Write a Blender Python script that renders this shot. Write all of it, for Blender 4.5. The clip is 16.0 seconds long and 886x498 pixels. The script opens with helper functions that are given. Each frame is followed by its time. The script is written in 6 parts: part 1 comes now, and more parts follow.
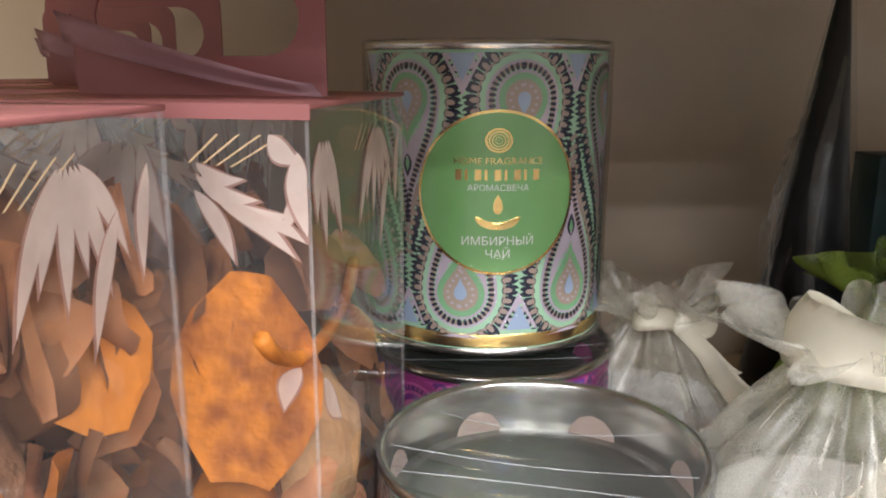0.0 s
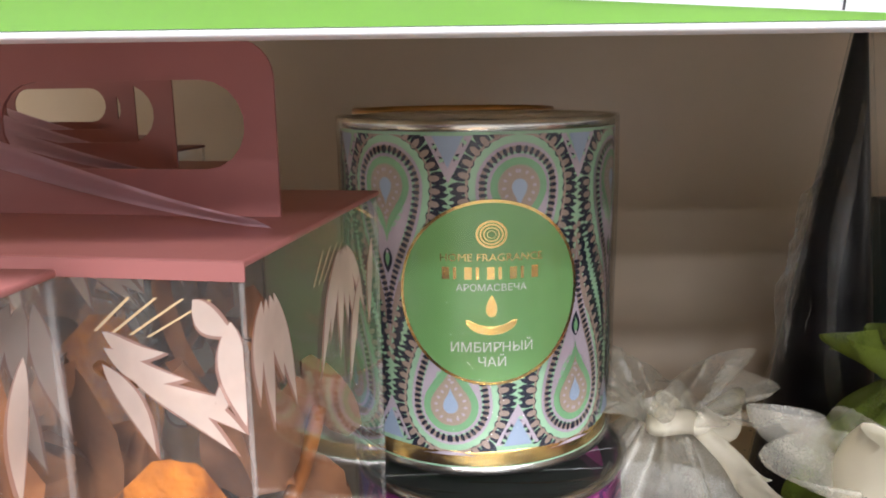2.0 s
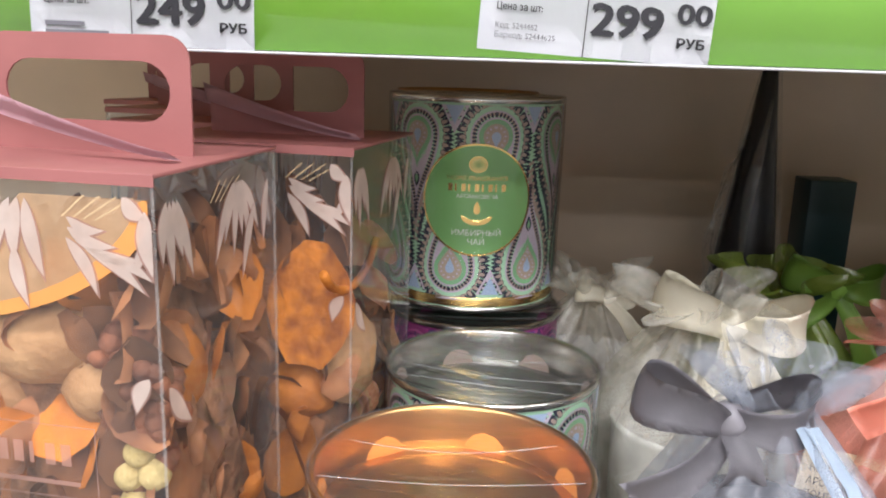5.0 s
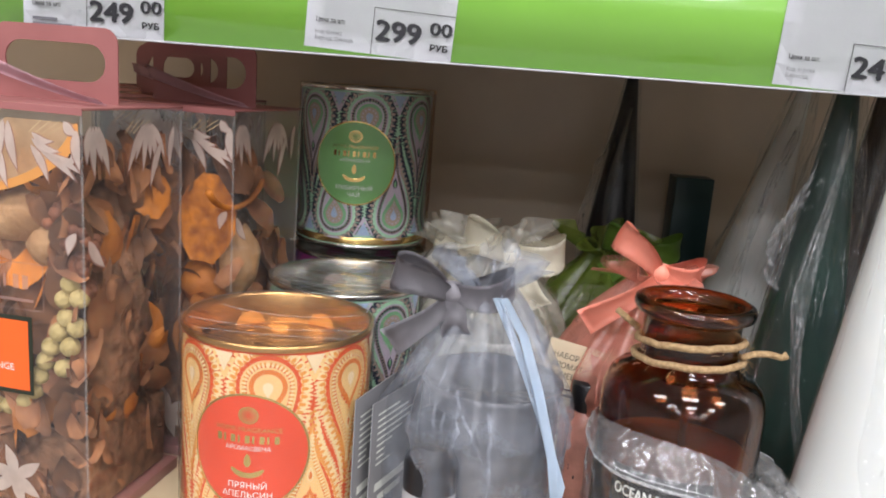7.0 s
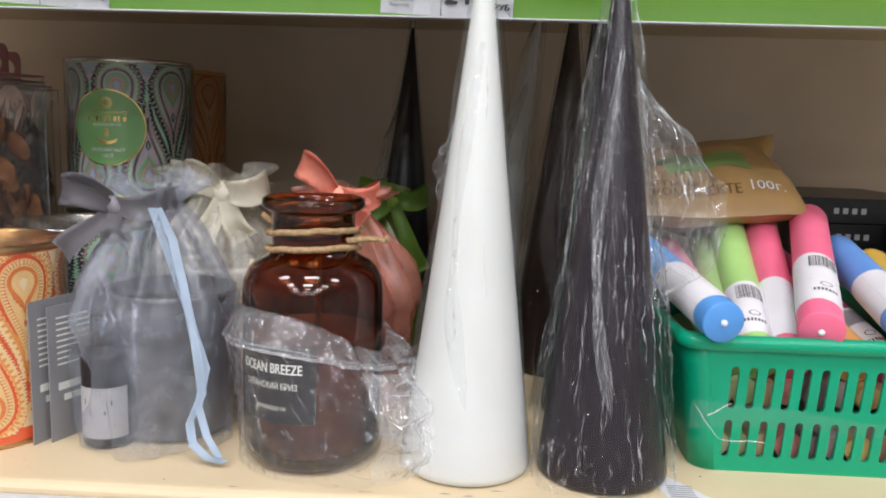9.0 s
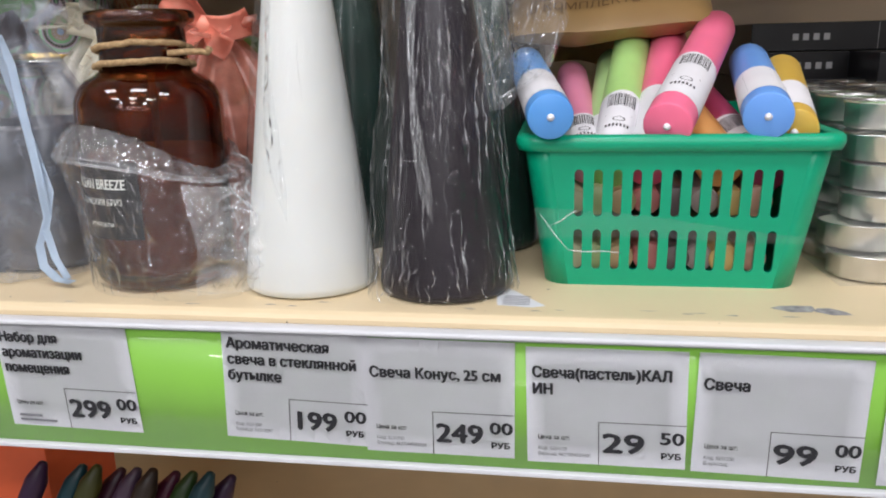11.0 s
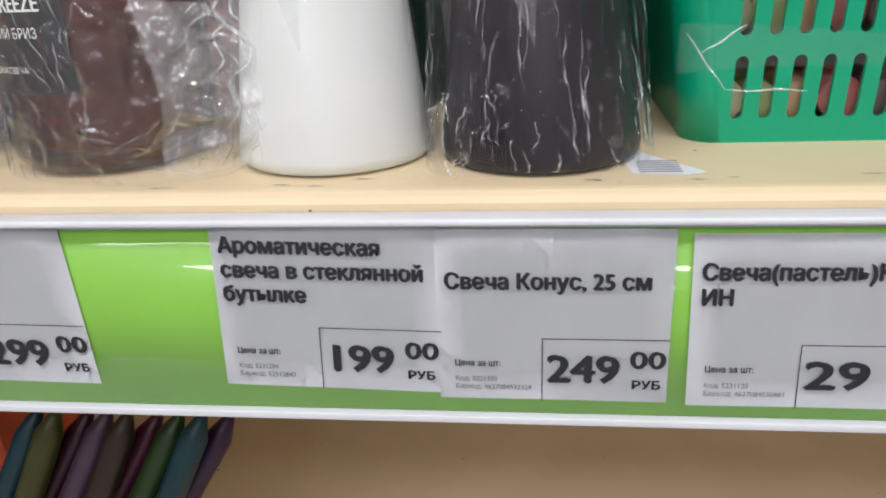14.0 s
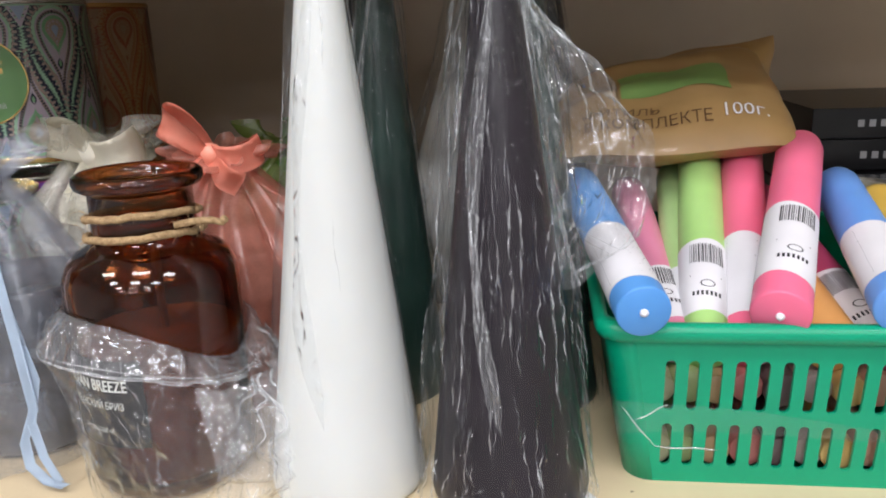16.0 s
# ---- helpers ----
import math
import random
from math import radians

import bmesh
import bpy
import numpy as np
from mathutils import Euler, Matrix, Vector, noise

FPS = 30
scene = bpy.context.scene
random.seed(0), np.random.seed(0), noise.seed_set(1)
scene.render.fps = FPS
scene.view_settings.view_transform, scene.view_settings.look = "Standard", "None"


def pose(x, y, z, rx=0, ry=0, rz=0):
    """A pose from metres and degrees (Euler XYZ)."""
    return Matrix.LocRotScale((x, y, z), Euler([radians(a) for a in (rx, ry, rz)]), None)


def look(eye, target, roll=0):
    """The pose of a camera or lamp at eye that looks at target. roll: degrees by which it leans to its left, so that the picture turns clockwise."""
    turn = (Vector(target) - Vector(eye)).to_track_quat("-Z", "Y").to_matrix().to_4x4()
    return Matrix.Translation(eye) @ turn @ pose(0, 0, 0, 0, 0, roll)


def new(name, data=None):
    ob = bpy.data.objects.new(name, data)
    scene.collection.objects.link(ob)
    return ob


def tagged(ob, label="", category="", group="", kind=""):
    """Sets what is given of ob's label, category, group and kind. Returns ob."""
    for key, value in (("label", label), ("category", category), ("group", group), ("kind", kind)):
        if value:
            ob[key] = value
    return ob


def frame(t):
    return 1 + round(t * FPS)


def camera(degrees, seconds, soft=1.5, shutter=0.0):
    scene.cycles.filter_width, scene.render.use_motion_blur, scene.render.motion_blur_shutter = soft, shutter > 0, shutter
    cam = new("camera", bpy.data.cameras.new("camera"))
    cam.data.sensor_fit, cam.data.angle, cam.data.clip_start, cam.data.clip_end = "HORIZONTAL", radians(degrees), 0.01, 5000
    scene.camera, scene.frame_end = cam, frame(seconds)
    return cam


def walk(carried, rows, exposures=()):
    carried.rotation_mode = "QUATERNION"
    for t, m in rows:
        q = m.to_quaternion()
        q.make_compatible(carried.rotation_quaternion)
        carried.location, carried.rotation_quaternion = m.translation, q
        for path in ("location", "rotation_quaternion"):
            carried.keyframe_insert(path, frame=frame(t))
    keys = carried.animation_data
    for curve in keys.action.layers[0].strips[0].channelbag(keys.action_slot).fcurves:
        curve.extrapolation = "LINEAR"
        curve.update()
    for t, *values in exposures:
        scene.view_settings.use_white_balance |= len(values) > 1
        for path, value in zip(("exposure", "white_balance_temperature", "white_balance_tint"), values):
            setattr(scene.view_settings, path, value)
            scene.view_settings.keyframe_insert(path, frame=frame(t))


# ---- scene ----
cam = camera(59.06, 16.0, soft=1.9)
PATH = [
    (0, (-0.27425, -0.03840, 0.19481), (-0.27214, 0.25392, 0.12738), 0.19),
    (0.5, (-0.26897, -0.02232, 0.20413), (-0.26734, 0.27041, 0.13851), -0.02),
    (1, (-0.26910, -0.00887, 0.20962), (-0.26809, 0.28365, 0.14306), -0.43),
    (1.5, (-0.26925, -0.00296, 0.20962), (-0.26650, 0.29032, 0.14653), -0.82),
    (2, (-0.27065, -0.00269, 0.21190), (-0.26747, 0.29108, 0.15116), -0.81),
    (2.5, (-0.26754, -0.01538, 0.21730), (-0.26339, 0.27854, 0.15736), -0.75),
    (3, (-0.26408, -0.01973, 0.21971), (-0.25734, 0.27417, 0.15989), -0.66),
    (3.5, (-0.27067, -0.01960, 0.22015), (-0.26377, 0.27401, 0.15896), -0.38),
    (4, (-0.27018, -0.02947, 0.22145), (-0.26536, 0.26298, 0.15471), 0.24),
    (4.5, (-0.27064, -0.08764, 0.22272), (-0.27143, 0.20476, 0.15560), 0.75),
    (4.7, (-0.26646, -0.11463, 0.21791), (-0.27167, 0.17777, 0.15104), 1.08),
    (6.8, (-0.18955, -0.26471, 0.20709), (-0.20700, 0.02802, 0.14381), 4.22),
    (7, (-0.16918, -0.27210, 0.20813), (-0.18667, 0.02102, 0.14668), 4.42),
    (7.5, (-0.10791, -0.29982, 0.20818), (-0.12280, -0.00571, 0.15093), 4.69),
    (8, (-0.05534, -0.32211, 0.20550), (-0.07174, -0.02700, 0.15410), 4.34),
    (8.5, (-0.04352, -0.31927, 0.18749), (-0.06092, -0.02318, 0.14246), 3.38),
    (9, (-0.00240, -0.32204, 0.16257), (-0.01543, -0.02578, 0.11714), 1.71),
    (9.5, (0.07185, -0.32325, 0.14135), (0.04525, -0.02880, 0.09042), 0.43),
    (10, (0.12028, -0.32962, 0.12183), (0.07746, -0.03903, 0.06082), -0.37),
    (10.2, (0.13483, -0.33601, 0.12117), (0.08815, -0.04630, 0.05881), -0.52),
    (12.3, (0.07755, -0.21313, 0.08372), (0.03812, 0.06470, -0.02238), -3.37),
    (12.5, (0.07982, -0.20464, 0.08116), (0.04147, 0.07265, -0.02674), -3.46),
    (13, (0.07060, -0.19737, 0.07864), (0.03460, 0.07846, -0.03371), -3.26),
    (13.5, (0.06419, -0.20103, 0.06925), (0.02825, 0.07456, -0.04373), -3.05),
    (14, (0.06077, -0.20126, 0.06510), (0.02519, 0.07499, -0.04634), -2.82),
    (14.5, (0.05942, -0.20645, 0.08737), (0.02206, 0.07129, -0.01971), -3.08),
    (15, (0.05901, -0.21540, 0.12229), (0.02182, 0.06566, 0.02420), -3.15),
    (15.2, (0.06134, -0.22115, 0.13319), (0.02283, 0.06119, 0.03937), -3.20),
    (15.5, (0.06555, -0.22465, 0.15294), (0.02648, 0.05913, 0.06380), -2.87),
    (16, (0.07661, -0.23387, 0.17758), (0.03713, 0.05209, 0.09594), -2.25),
]
EXPOSURES = [(0, 0.5), (1, 0.75), (2, 0.84), (3.5, 0.74), (4.7, 0.34), (7, -0.15), (8.5, -0.32), (10.2, -0.4), (12.3, -0.5), (14, -0.5), (16, -0.34)]
walk(cam, [(t, look(eye, target, roll)) for t, eye, target, roll in PATH], exposures=EXPOSURES)
import collections
from mathutils import geometry

# ---------------------------------------------------------------- light
world = bpy.data.worlds.new("shop_air")
scene.world = world
world.use_nodes = True
world.node_tree.nodes["Background"].inputs[0].default_value = (0.92, 0.95, 1.0, 1)
world.node_tree.nodes["Background"].inputs[1].default_value = 0.2


def lamp(name, x, y, z, sx, sy, watts, colour=(0.965, 0.95, 1.0)):
    """A rectangular area lamp, for the fluorescent ceiling fittings and the added fill rows."""
    d = bpy.data.lights.new(name, "AREA")
    d.shape, d.size, d.size_y, d.energy, d.color = "RECTANGLE", sx, sy, watts, colour
    ob = new(name, d)
    ob.matrix_basis = pose(x, y, z)
    return ob


for lx in (-1.3, 0.0, 1.3):
    for ly, watts in ((-0.85, 20), (-2.2, 27), (-3.6, 27)):
        lamp("ceiling_lamp", lx, ly, 1.75, 0.6, 0.35, watts)
# two wide rows added far out, for low light onto the back panel
for ly in (-5.4, -7.4):
    lamp("far_fill_row", 0.0, ly, 1.75, 5.0, 0.35, 95)

# ---------------------------------------------------------------- helpers
CM = 0.01
ST = "structure"
TAU = 2 * math.pi


def part(name, bm, mat, parent, label="", smooth=True, kind=""):
    """One mesh from a bmesh in centimetres, under its thing or part."""
    bmesh.ops.scale(bm, vec=(CM, CM, CM), verts=bm.verts)
    me = bpy.data.meshes.new(name)
    bm.to_mesh(me)
    bm.free()
    me.polygons.foreach_set("use_smooth", [smooth] * len(me.polygons))
    me.materials.append(mat)
    ob = new(name, me)
    if parent is not None:
        ob.parent = parent
    return tagged(ob, label, kind=kind)


def thing(name, x, y, z, label, category, rz=0.0, rx=0.0, ry=0.0, group="", kind=""):
    ob = new(name)
    ob.empty_display_size = 0.01
    ob.matrix_basis = pose(x * CM, y * CM, z * CM, rx, ry, rz)
    return tagged(ob, label, category, group, kind)


def sheet(f, nu, nv, closed=False):
    """A surface from f(u, v), u and v from 0 to 1."""
    bm = bmesh.new()
    cols = nu if closed else nu + 1
    g = [[bm.verts.new(f(i / nu, j / nv)) for i in range(cols)] for j in range(nv + 1)]
    for j in range(nv):
        for i in range(nu):
            k = (i + 1) % cols
            bm.faces.new((g[j][i], g[j][k], g[j + 1][k], g[j + 1][i]))
    return bm


def lathe(profile, n=48):
    """A turned body from (radius, height) pairs."""
    bm = bmesh.new()
    rings = []
    for r, z in profile:
        if r < 1e-5:
            rings.append([bm.verts.new((0, 0, z))])
        else:
            rings.append([bm.verts.new((r * math.cos(TAU * i / n), r * math.sin(TAU * i / n), z)) for i in range(n)])
    for a, b in zip(rings, rings[1:]):
        for i in range(n):
            j = (i + 1) % n
            if len(a) == 1:
                bm.faces.new((a[0], b[j], b[i]))
            elif len(b) == 1:
                bm.faces.new((a[i], a[j], b[0]))
            else:
                bm.faces.new((a[i], a[j], b[j], b[i]))
    bmesh.ops.recalc_face_normals(bm, faces=bm.faces)
    return bm


def block(x0, x1, y0, y1, z0, z1, bevel=0.0, seg=2):
    bm = bmesh.new()
    bmesh.ops.create_cube(bm, size=1)
    bmesh.ops.scale(bm, vec=(x1 - x0, y1 - y0, z1 - z0), verts=bm.verts)
    bmesh.ops.translate(bm, vec=((x0 + x1) / 2, (y0 + y1) / 2, (z0 + z1) / 2), verts=bm.verts)
    if bevel:
        bmesh.ops.bevel(bm, geom=bm.edges[:], offset=bevel, segments=seg, affect="EDGES", profile=0.5)
    return bm


def tube(points, r, n=8, taper=None):
    """A round cord along points."""
    bm = bmesh.new()
    pts = [Vector(p) for p in points]
    rings, side = [], None
    for k, p in enumerate(pts):
        d = (pts[min(k + 1, len(pts) - 1)] - pts[max(k - 1, 0)]).normalized()
        side = d.orthogonal().normalized() if side is None else side
        side = (side - d * side.dot(d)).normalized()
        up = d.cross(side)
        rr = r if taper is None else r * taper[k]
        rings.append([bm.verts.new(p + rr * (math.cos(TAU * i / n) * side + math.sin(TAU * i / n) * up)) for i in range(n)])
    for a, b in zip(rings, rings[1:]):
        for i in range(n):
            bm.faces.new((a[i], a[(i + 1) % n], b[(i + 1) % n], b[i]))
    bm.faces.new(rings[0][::-1])
    bm.faces.new(rings[-1])
    return bm


def strip(points, across, width, n_across=4, thick=0.04):
    """A ribbon along points; across gives its sideways direction at each point."""
    bm = bmesh.new()
    rows = []
    for p, a in zip(points, across):
        a = Vector(a).normalized()
        rows.append([bm.verts.new(Vector(p) + a * width * (i / n_across - 0.5)) for i in range(n_across + 1)])
    for a, b in zip(rows, rows[1:]):
        for i in range(n_across):
            bm.faces.new((a[i], a[i + 1], b[i + 1], b[i]))
    bmesh.ops.solidify(bm, geom=bm.faces[:], thickness=thick)
    return bm


def merge(*bms):
    """Several bmeshes in one."""
    out = bmesh.new()
    for b in bms:
        vs = [out.verts.new(v.co) for v in b.verts]
        b.verts.index_update()
        for f in b.faces:
            out.faces.new([vs[v.index] for v in f.verts])
        b.free()
    return out


def moved(bm, m):
    bmesh.ops.transform(bm, matrix=m, verts=bm.verts)
    return bm


def shift(x, y, z, rx=0, ry=0, rz=0):
    return pose(x, y, z, rx, ry, rz)


def creases(f, count, rng, along=1.0, span=0.3, width=0.12, out=0.03, v0=0.0, v1=1.0):
    """Standing creases of a film surface f(u, v): thin tapering ridges, mostly along v."""
    bm = bmesh.new()
    for _ in range(count):
        u, v = rng.random(), rng.uniform(v0, v1)
        a = rng.uniform(-0.35, 0.35) if rng.random() < along else rng.uniform(-1.5, 1.5)
        n, long = 11, span * rng.uniform(0.3, 1.0)
        w0, ph = width * rng.uniform(0.3, 1.0), rng.uniform(0, 6)
        rows = []
        for k in range(n):
            q = k / (n - 1)
            uu = (u + 0.12 * long * math.sin(a) * 2.2 * q + 0.003 * math.sin(7 * q + ph) + 0.0015 * math.sin(23 * q + 3 * ph)) % 1.0
            vv = min(v1, max(v0, v + long * math.cos(a) * (q - 0.5)))
            p, e = Vector(f(uu, vv)), Vector(f((uu + 0.004) % 1.0, vv))
            side = (e - p).normalized()
            nrm = Vector((p.x, p.y, 0)).normalized()
            w = w0 * (math.sin(math.pi * min(0.98, max(0.02, q))) ** 0.6) * (0.65 + 0.6 * math.sin(17 * q + ph))
            rows.append((bm.verts.new(p + nrm * out - side * w), bm.verts.new(p + nrm * (out + 0.7 * abs(w)) + Vector((0, 0, 0.02))), bm.verts.new(p + nrm * out + side * w)))
        for r0, r1 in zip(rows, rows[1:]):
            bm.faces.new((r0[0], r0[1], r1[1], r1[0]))
            bm.faces.new((r0[1], r0[2], r1[2], r1[1]))
    return bm


# flat print: outlines in (u, z), laid on a plane or round a tin
def fill(outline, cu=0.0, cz=0.0, steps=3):
    """Vertices and faces of a filled outline round its middle."""
    n = len(outline)
    mu, mz = sum(p[0] for p in outline) / n, sum(p[1] for p in outline) / n
    vs, fs = [(cu + mu, cz + mz)], []
    for s in range(1, steps + 1):
        k = s / steps
        vs += [(cu + mu + (p[0] - mu) * k, cz + mz + (p[1] - mz) * k) for p in outline]
    for i in range(n):
        j = (i + 1) % n
        fs.append((0, 1 + i, 1 + j))
        for s in range(steps - 1):
            a = 1 + s * n
            fs.append((a + i, a + n + i, a + n + j, a + j))
    return vs, fs


def ring(outline, k0, k1, cu=0.0, cz=0.0, steps=1):
    n = len(outline)
    mu, mz = sum(p[0] for p in outline) / n, sum(p[1] for p in outline) / n
    vs, fs = [], []
    for k in (k0, k1):
        vs += [(cu + mu + (p[0] - mu) * k, cz + mz + (p[1] - mz) * k) for p in outline]
    for i in range(n):
        j = (i + 1) % n
        fs.append((i, n + i, n + j, j))
    return vs, fs


def ellipse(a, b, n=20, turn=0.0):
    c, s = math.cos(turn), math.sin(turn)
    return [(a * math.cos(TAU * i / n) * c - b * math.sin(TAU * i / n) * s, a * math.cos(TAU * i / n) * s + b * math.sin(TAU * i / n) * c) for i in range(n)]


def drop(r, tall, n=36, m=1.1):
    """A teardrop with its point up."""
    return [(1.25 * r * math.sin(TAU * i / n) * abs(math.sin(math.pi * i / n)) ** m, tall / 2 * math.cos(TAU * i / n)) for i in range(n)]


def leaf(long, wide, turn=0.0, bend=0.0, n=10):
    """A pointed leaf from its foot at the origin."""
    up = [(wide / 2 * math.sin(math.pi * (i / n) ** 0.8) + bend * math.sin(math.pi * i / n), long * i / n) for i in range(n + 1)]
    dn = [(-wide / 2 * math.sin(math.pi * (i / n) ** 0.8) + bend * math.sin(math.pi * i / n), long * i / n) for i in range(n - 1, 0, -1)]
    c, s = math.cos(turn), math.sin(turn)
    return [(x * c - y * s, x * s + y * c) for x, y in up + dn]


FONT_CACHE = {}


def stroke_faces(pts, edges):
    """Triangles of closed outlines, each outer stroke filled alone with the holes inside it."""
    near = collections.defaultdict(list)
    for a, b in edges:
        near[a].append(b)
        near[b].append(a)
    loops, seen = [], set()
    for a, b in edges:
        if a in seen:
            continue
        loop, last, now = [a], a, b
        seen.add(a)
        while now != a and now not in seen:
            loop.append(now)
            seen.add(now)
            nxt = [q for q in near[now] if q != last]
            last, now = now, (nxt[0] if nxt else a)
        loops.append((loop, sum(pts[p][0] * pts[q][1] - pts[q][0] * pts[p][1] for p, q in zip(loop, loop[1:] + loop[:1]))))
    if not loops:
        return []
    def holds(loop, p):
        hit = False
        for i, j in zip(loop, loop[1:] + loop[:1]):
            (x0, y0), (x1, y1) = pts[i], pts[j]
            if (y0 > p[1]) != (y1 > p[1]) and p[0] < x0 + (x1 - x0) * (p[1] - y0) / (y1 - y0):
                hit = not hit
        return hit
    def within(q, area, loop, other):
        return area * other < 0 and all(holds(loop, pts[i]) for i in q)
    faces = []
    for loop, area in loops:
        if any(within(loop, area, q, other) for q, other in loops):
            continue
        group = [loop] + [q for q, other in loops if within(q, other, loop, area)]
        flat = [i for q in group for i in q]
        tris = geometry.tessellate_polygon([[Vector((*pts[i], 0)) for i in q] for q in group])
        faces += [tuple(flat[i] for i in tri) for tri in tris]
    return faces


def letters(text, size, bold=0.0, squeeze=1.0):
    """Vertices (x, y), faces and the width of a line of writing, its foot at the origin."""
    key = (text, size, bold, squeeze)
    if key not in FONT_CACHE:
        cu = bpy.data.curves.new("writing", "FONT")
        cu.body, cu.size, cu.resolution_u, cu.fill_mode = text, 40.0, 3, "NONE"
        ob = bpy.data.objects.new("writing", cu)
        me = bpy.data.meshes.new_from_object(ob)
        vs = [(v.co.x * squeeze * size / 40, v.co.y * size / 40) for v in me.vertices]
        fs = stroke_faces([(v.co.x, v.co.y) for v in me.vertices], [tuple(e.vertices) for e in me.edges])
        bpy.data.objects.remove(ob)
        bpy.data.curves.remove(cu)
        bpy.data.meshes.remove(me)
        FONT_CACHE[key] = (vs, fs, max((v[0] for v in vs), default=0))
    return FONT_CACHE[key]


def line_of(text, size, u, z, align="l", bold=0.0, squeeze=1.0):
    vs, fs, w = letters(text, size, bold, squeeze)
    k = {"l": 0, "c": -w / 2, "r": -w}[align]
    return [(x + u + k, y + z) for x, y in vs], fs


def heavy(item, b):
    """A line of writing struck three times, a hair apart, for bold type."""
    vs, fs = item
    return [(vs, fs), ([(u + b, z) for u, z in vs], fs, 1), ([(u - b, z + b * 0.6) for u, z in vs], fs, 2), ([(u, z - b * 0.6) for u, z in vs], fs, 3)]


def bar(u0, u1, z0, z1):
    return [(u0, z0), (u1, z0), (u1, z1), (u0, z1)], [(0, 1, 2, 3)]


def print_mesh(pieces, place):
    """Flat pieces joined into one bmesh, each vertex laid by place(u, z)."""
    bm = bmesh.new()
    for vs, fs, *layer in pieces:
        back = Vector((0, -0.004 * layer[0] if layer else 0.0, 0))
        made = [bm.verts.new(Vector(place(u, z)) + back) for u, z in vs]
        for f in fs:
            if len(set(f)) > 2:
                try:
                    bm.faces.new([made[i] for i in f])
                except ValueError:
                    pass
    return bm


def round_tin(radius):
    return lambda u, z: (radius * math.sin(u / 4.2), -radius * math.cos(u / 4.2), z)


def on_front(y):
    return lambda u, z: (u, y, z)


# ---------------------------------------------------------------- materials
def material(name, colour, rough=0.5, metal=0.0, var=0.08, scale=40.0, bump=0.0, bump_scale=200.0, trans=0.0, ior=1.45, coat=0.0, sss=0.0, second=None, spots=None, spot_scale=120.0, spot_cut=0.68, island=0.0, depth=0.002):
    """A painted, waxy, metal or clear surface with colour drift, fine relief and, if asked, dark specks of wear."""
    m = bpy.data.materials.new(name)
    m.use_nodes = True
    nt = m.node_tree
    b = nt.nodes["Principled BSDF"]
    co = nt.nodes.new("ShaderNodeTexCoord")

    def noisy(s, detail=6):
        n = nt.nodes.new("ShaderNodeTexNoise")
        n.inputs["Scale"].default_value = s
        n.inputs["Detail"].default_value = detail
        nt.links.new(co.outputs["Object"], n.inputs["Vector"])
        return n

    n1 = noisy(scale)
    ramp = nt.nodes.new("ShaderNodeValToRGB")
    ramp.color_ramp.elements[0].position, ramp.color_ramp.elements[1].position = 0.32, 0.68
    dark = second or tuple(c * (1 - var) for c in colour)
    lite = colour if second else tuple(min(1, c * (1 + var)) for c in colour)
    ramp.color_ramp.elements[0].color = (*dark, 1)
    ramp.color_ramp.elements[1].color = (*lite, 1)
    nt.links.new(n1.outputs["Fac"], ramp.inputs["Fac"])
    out = ramp.outputs["Color"]
    if island:
        geo = nt.nodes.new("ShaderNodeNewGeometry")
        hsv = nt.nodes.new("ShaderNodeHueSaturation")
        mr = nt.nodes.new("ShaderNodeMapRange")
        mr.inputs["To Min"].default_value, mr.inputs["To Max"].default_value = 1 - island, 1 + island
        nt.links.new(geo.outputs["Random Per Island"], mr.inputs["Value"])
        nt.links.new(mr.outputs["Result"], hsv.inputs["Value"])
        nt.links.new(out, hsv.inputs["Color"])
        out = hsv.outputs["Color"]
    if spots:
        n3 = noisy(spot_scale, 3)
        r2 = nt.nodes.new("ShaderNodeValToRGB")
        r2.color_ramp.elements[0].position, r2.color_ramp.elements[1].position = spot_cut, spot_cut + 0.02
        mx = nt.nodes.new("ShaderNodeMix")
        mx.data_type = "RGBA"
        nt.links.new(n3.outputs["Fac"], r2.inputs["Fac"])
        nt.links.new(r2.outputs["Color"], mx.inputs[0])
        nt.links.new(out, mx.inputs[6])
        mx.inputs[7].default_value = (*spots, 1)
        out = mx.outputs[2]
    nt.links.new(out, b.inputs["Base Color"])
    b.inputs["Roughness"].default_value = rough
    b.inputs["Metallic"].default_value = metal
    b.inputs["Transmission Weight"].default_value = trans
    b.inputs["IOR"].default_value = ior
    b.inputs["Coat Weight"].default_value = coat
    if sss:
        b.inputs["Subsurface Weight"].default_value = sss
        b.inputs["Subsurface Radius"].default_value = (0.012, 0.01, 0.008)
    if bump:
        n2 = noisy(bump_scale, 4)
        bp = nt.nodes.new("ShaderNodeBump")
        bp.inputs["Strength"].default_value = bump
        bp.inputs["Distance"].default_value = depth
        nt.links.new(n2.outputs["Fac"], bp.inputs["Height"])
        nt.links.new(bp.outputs["Normal"], b.inputs["Normal"])
    return m


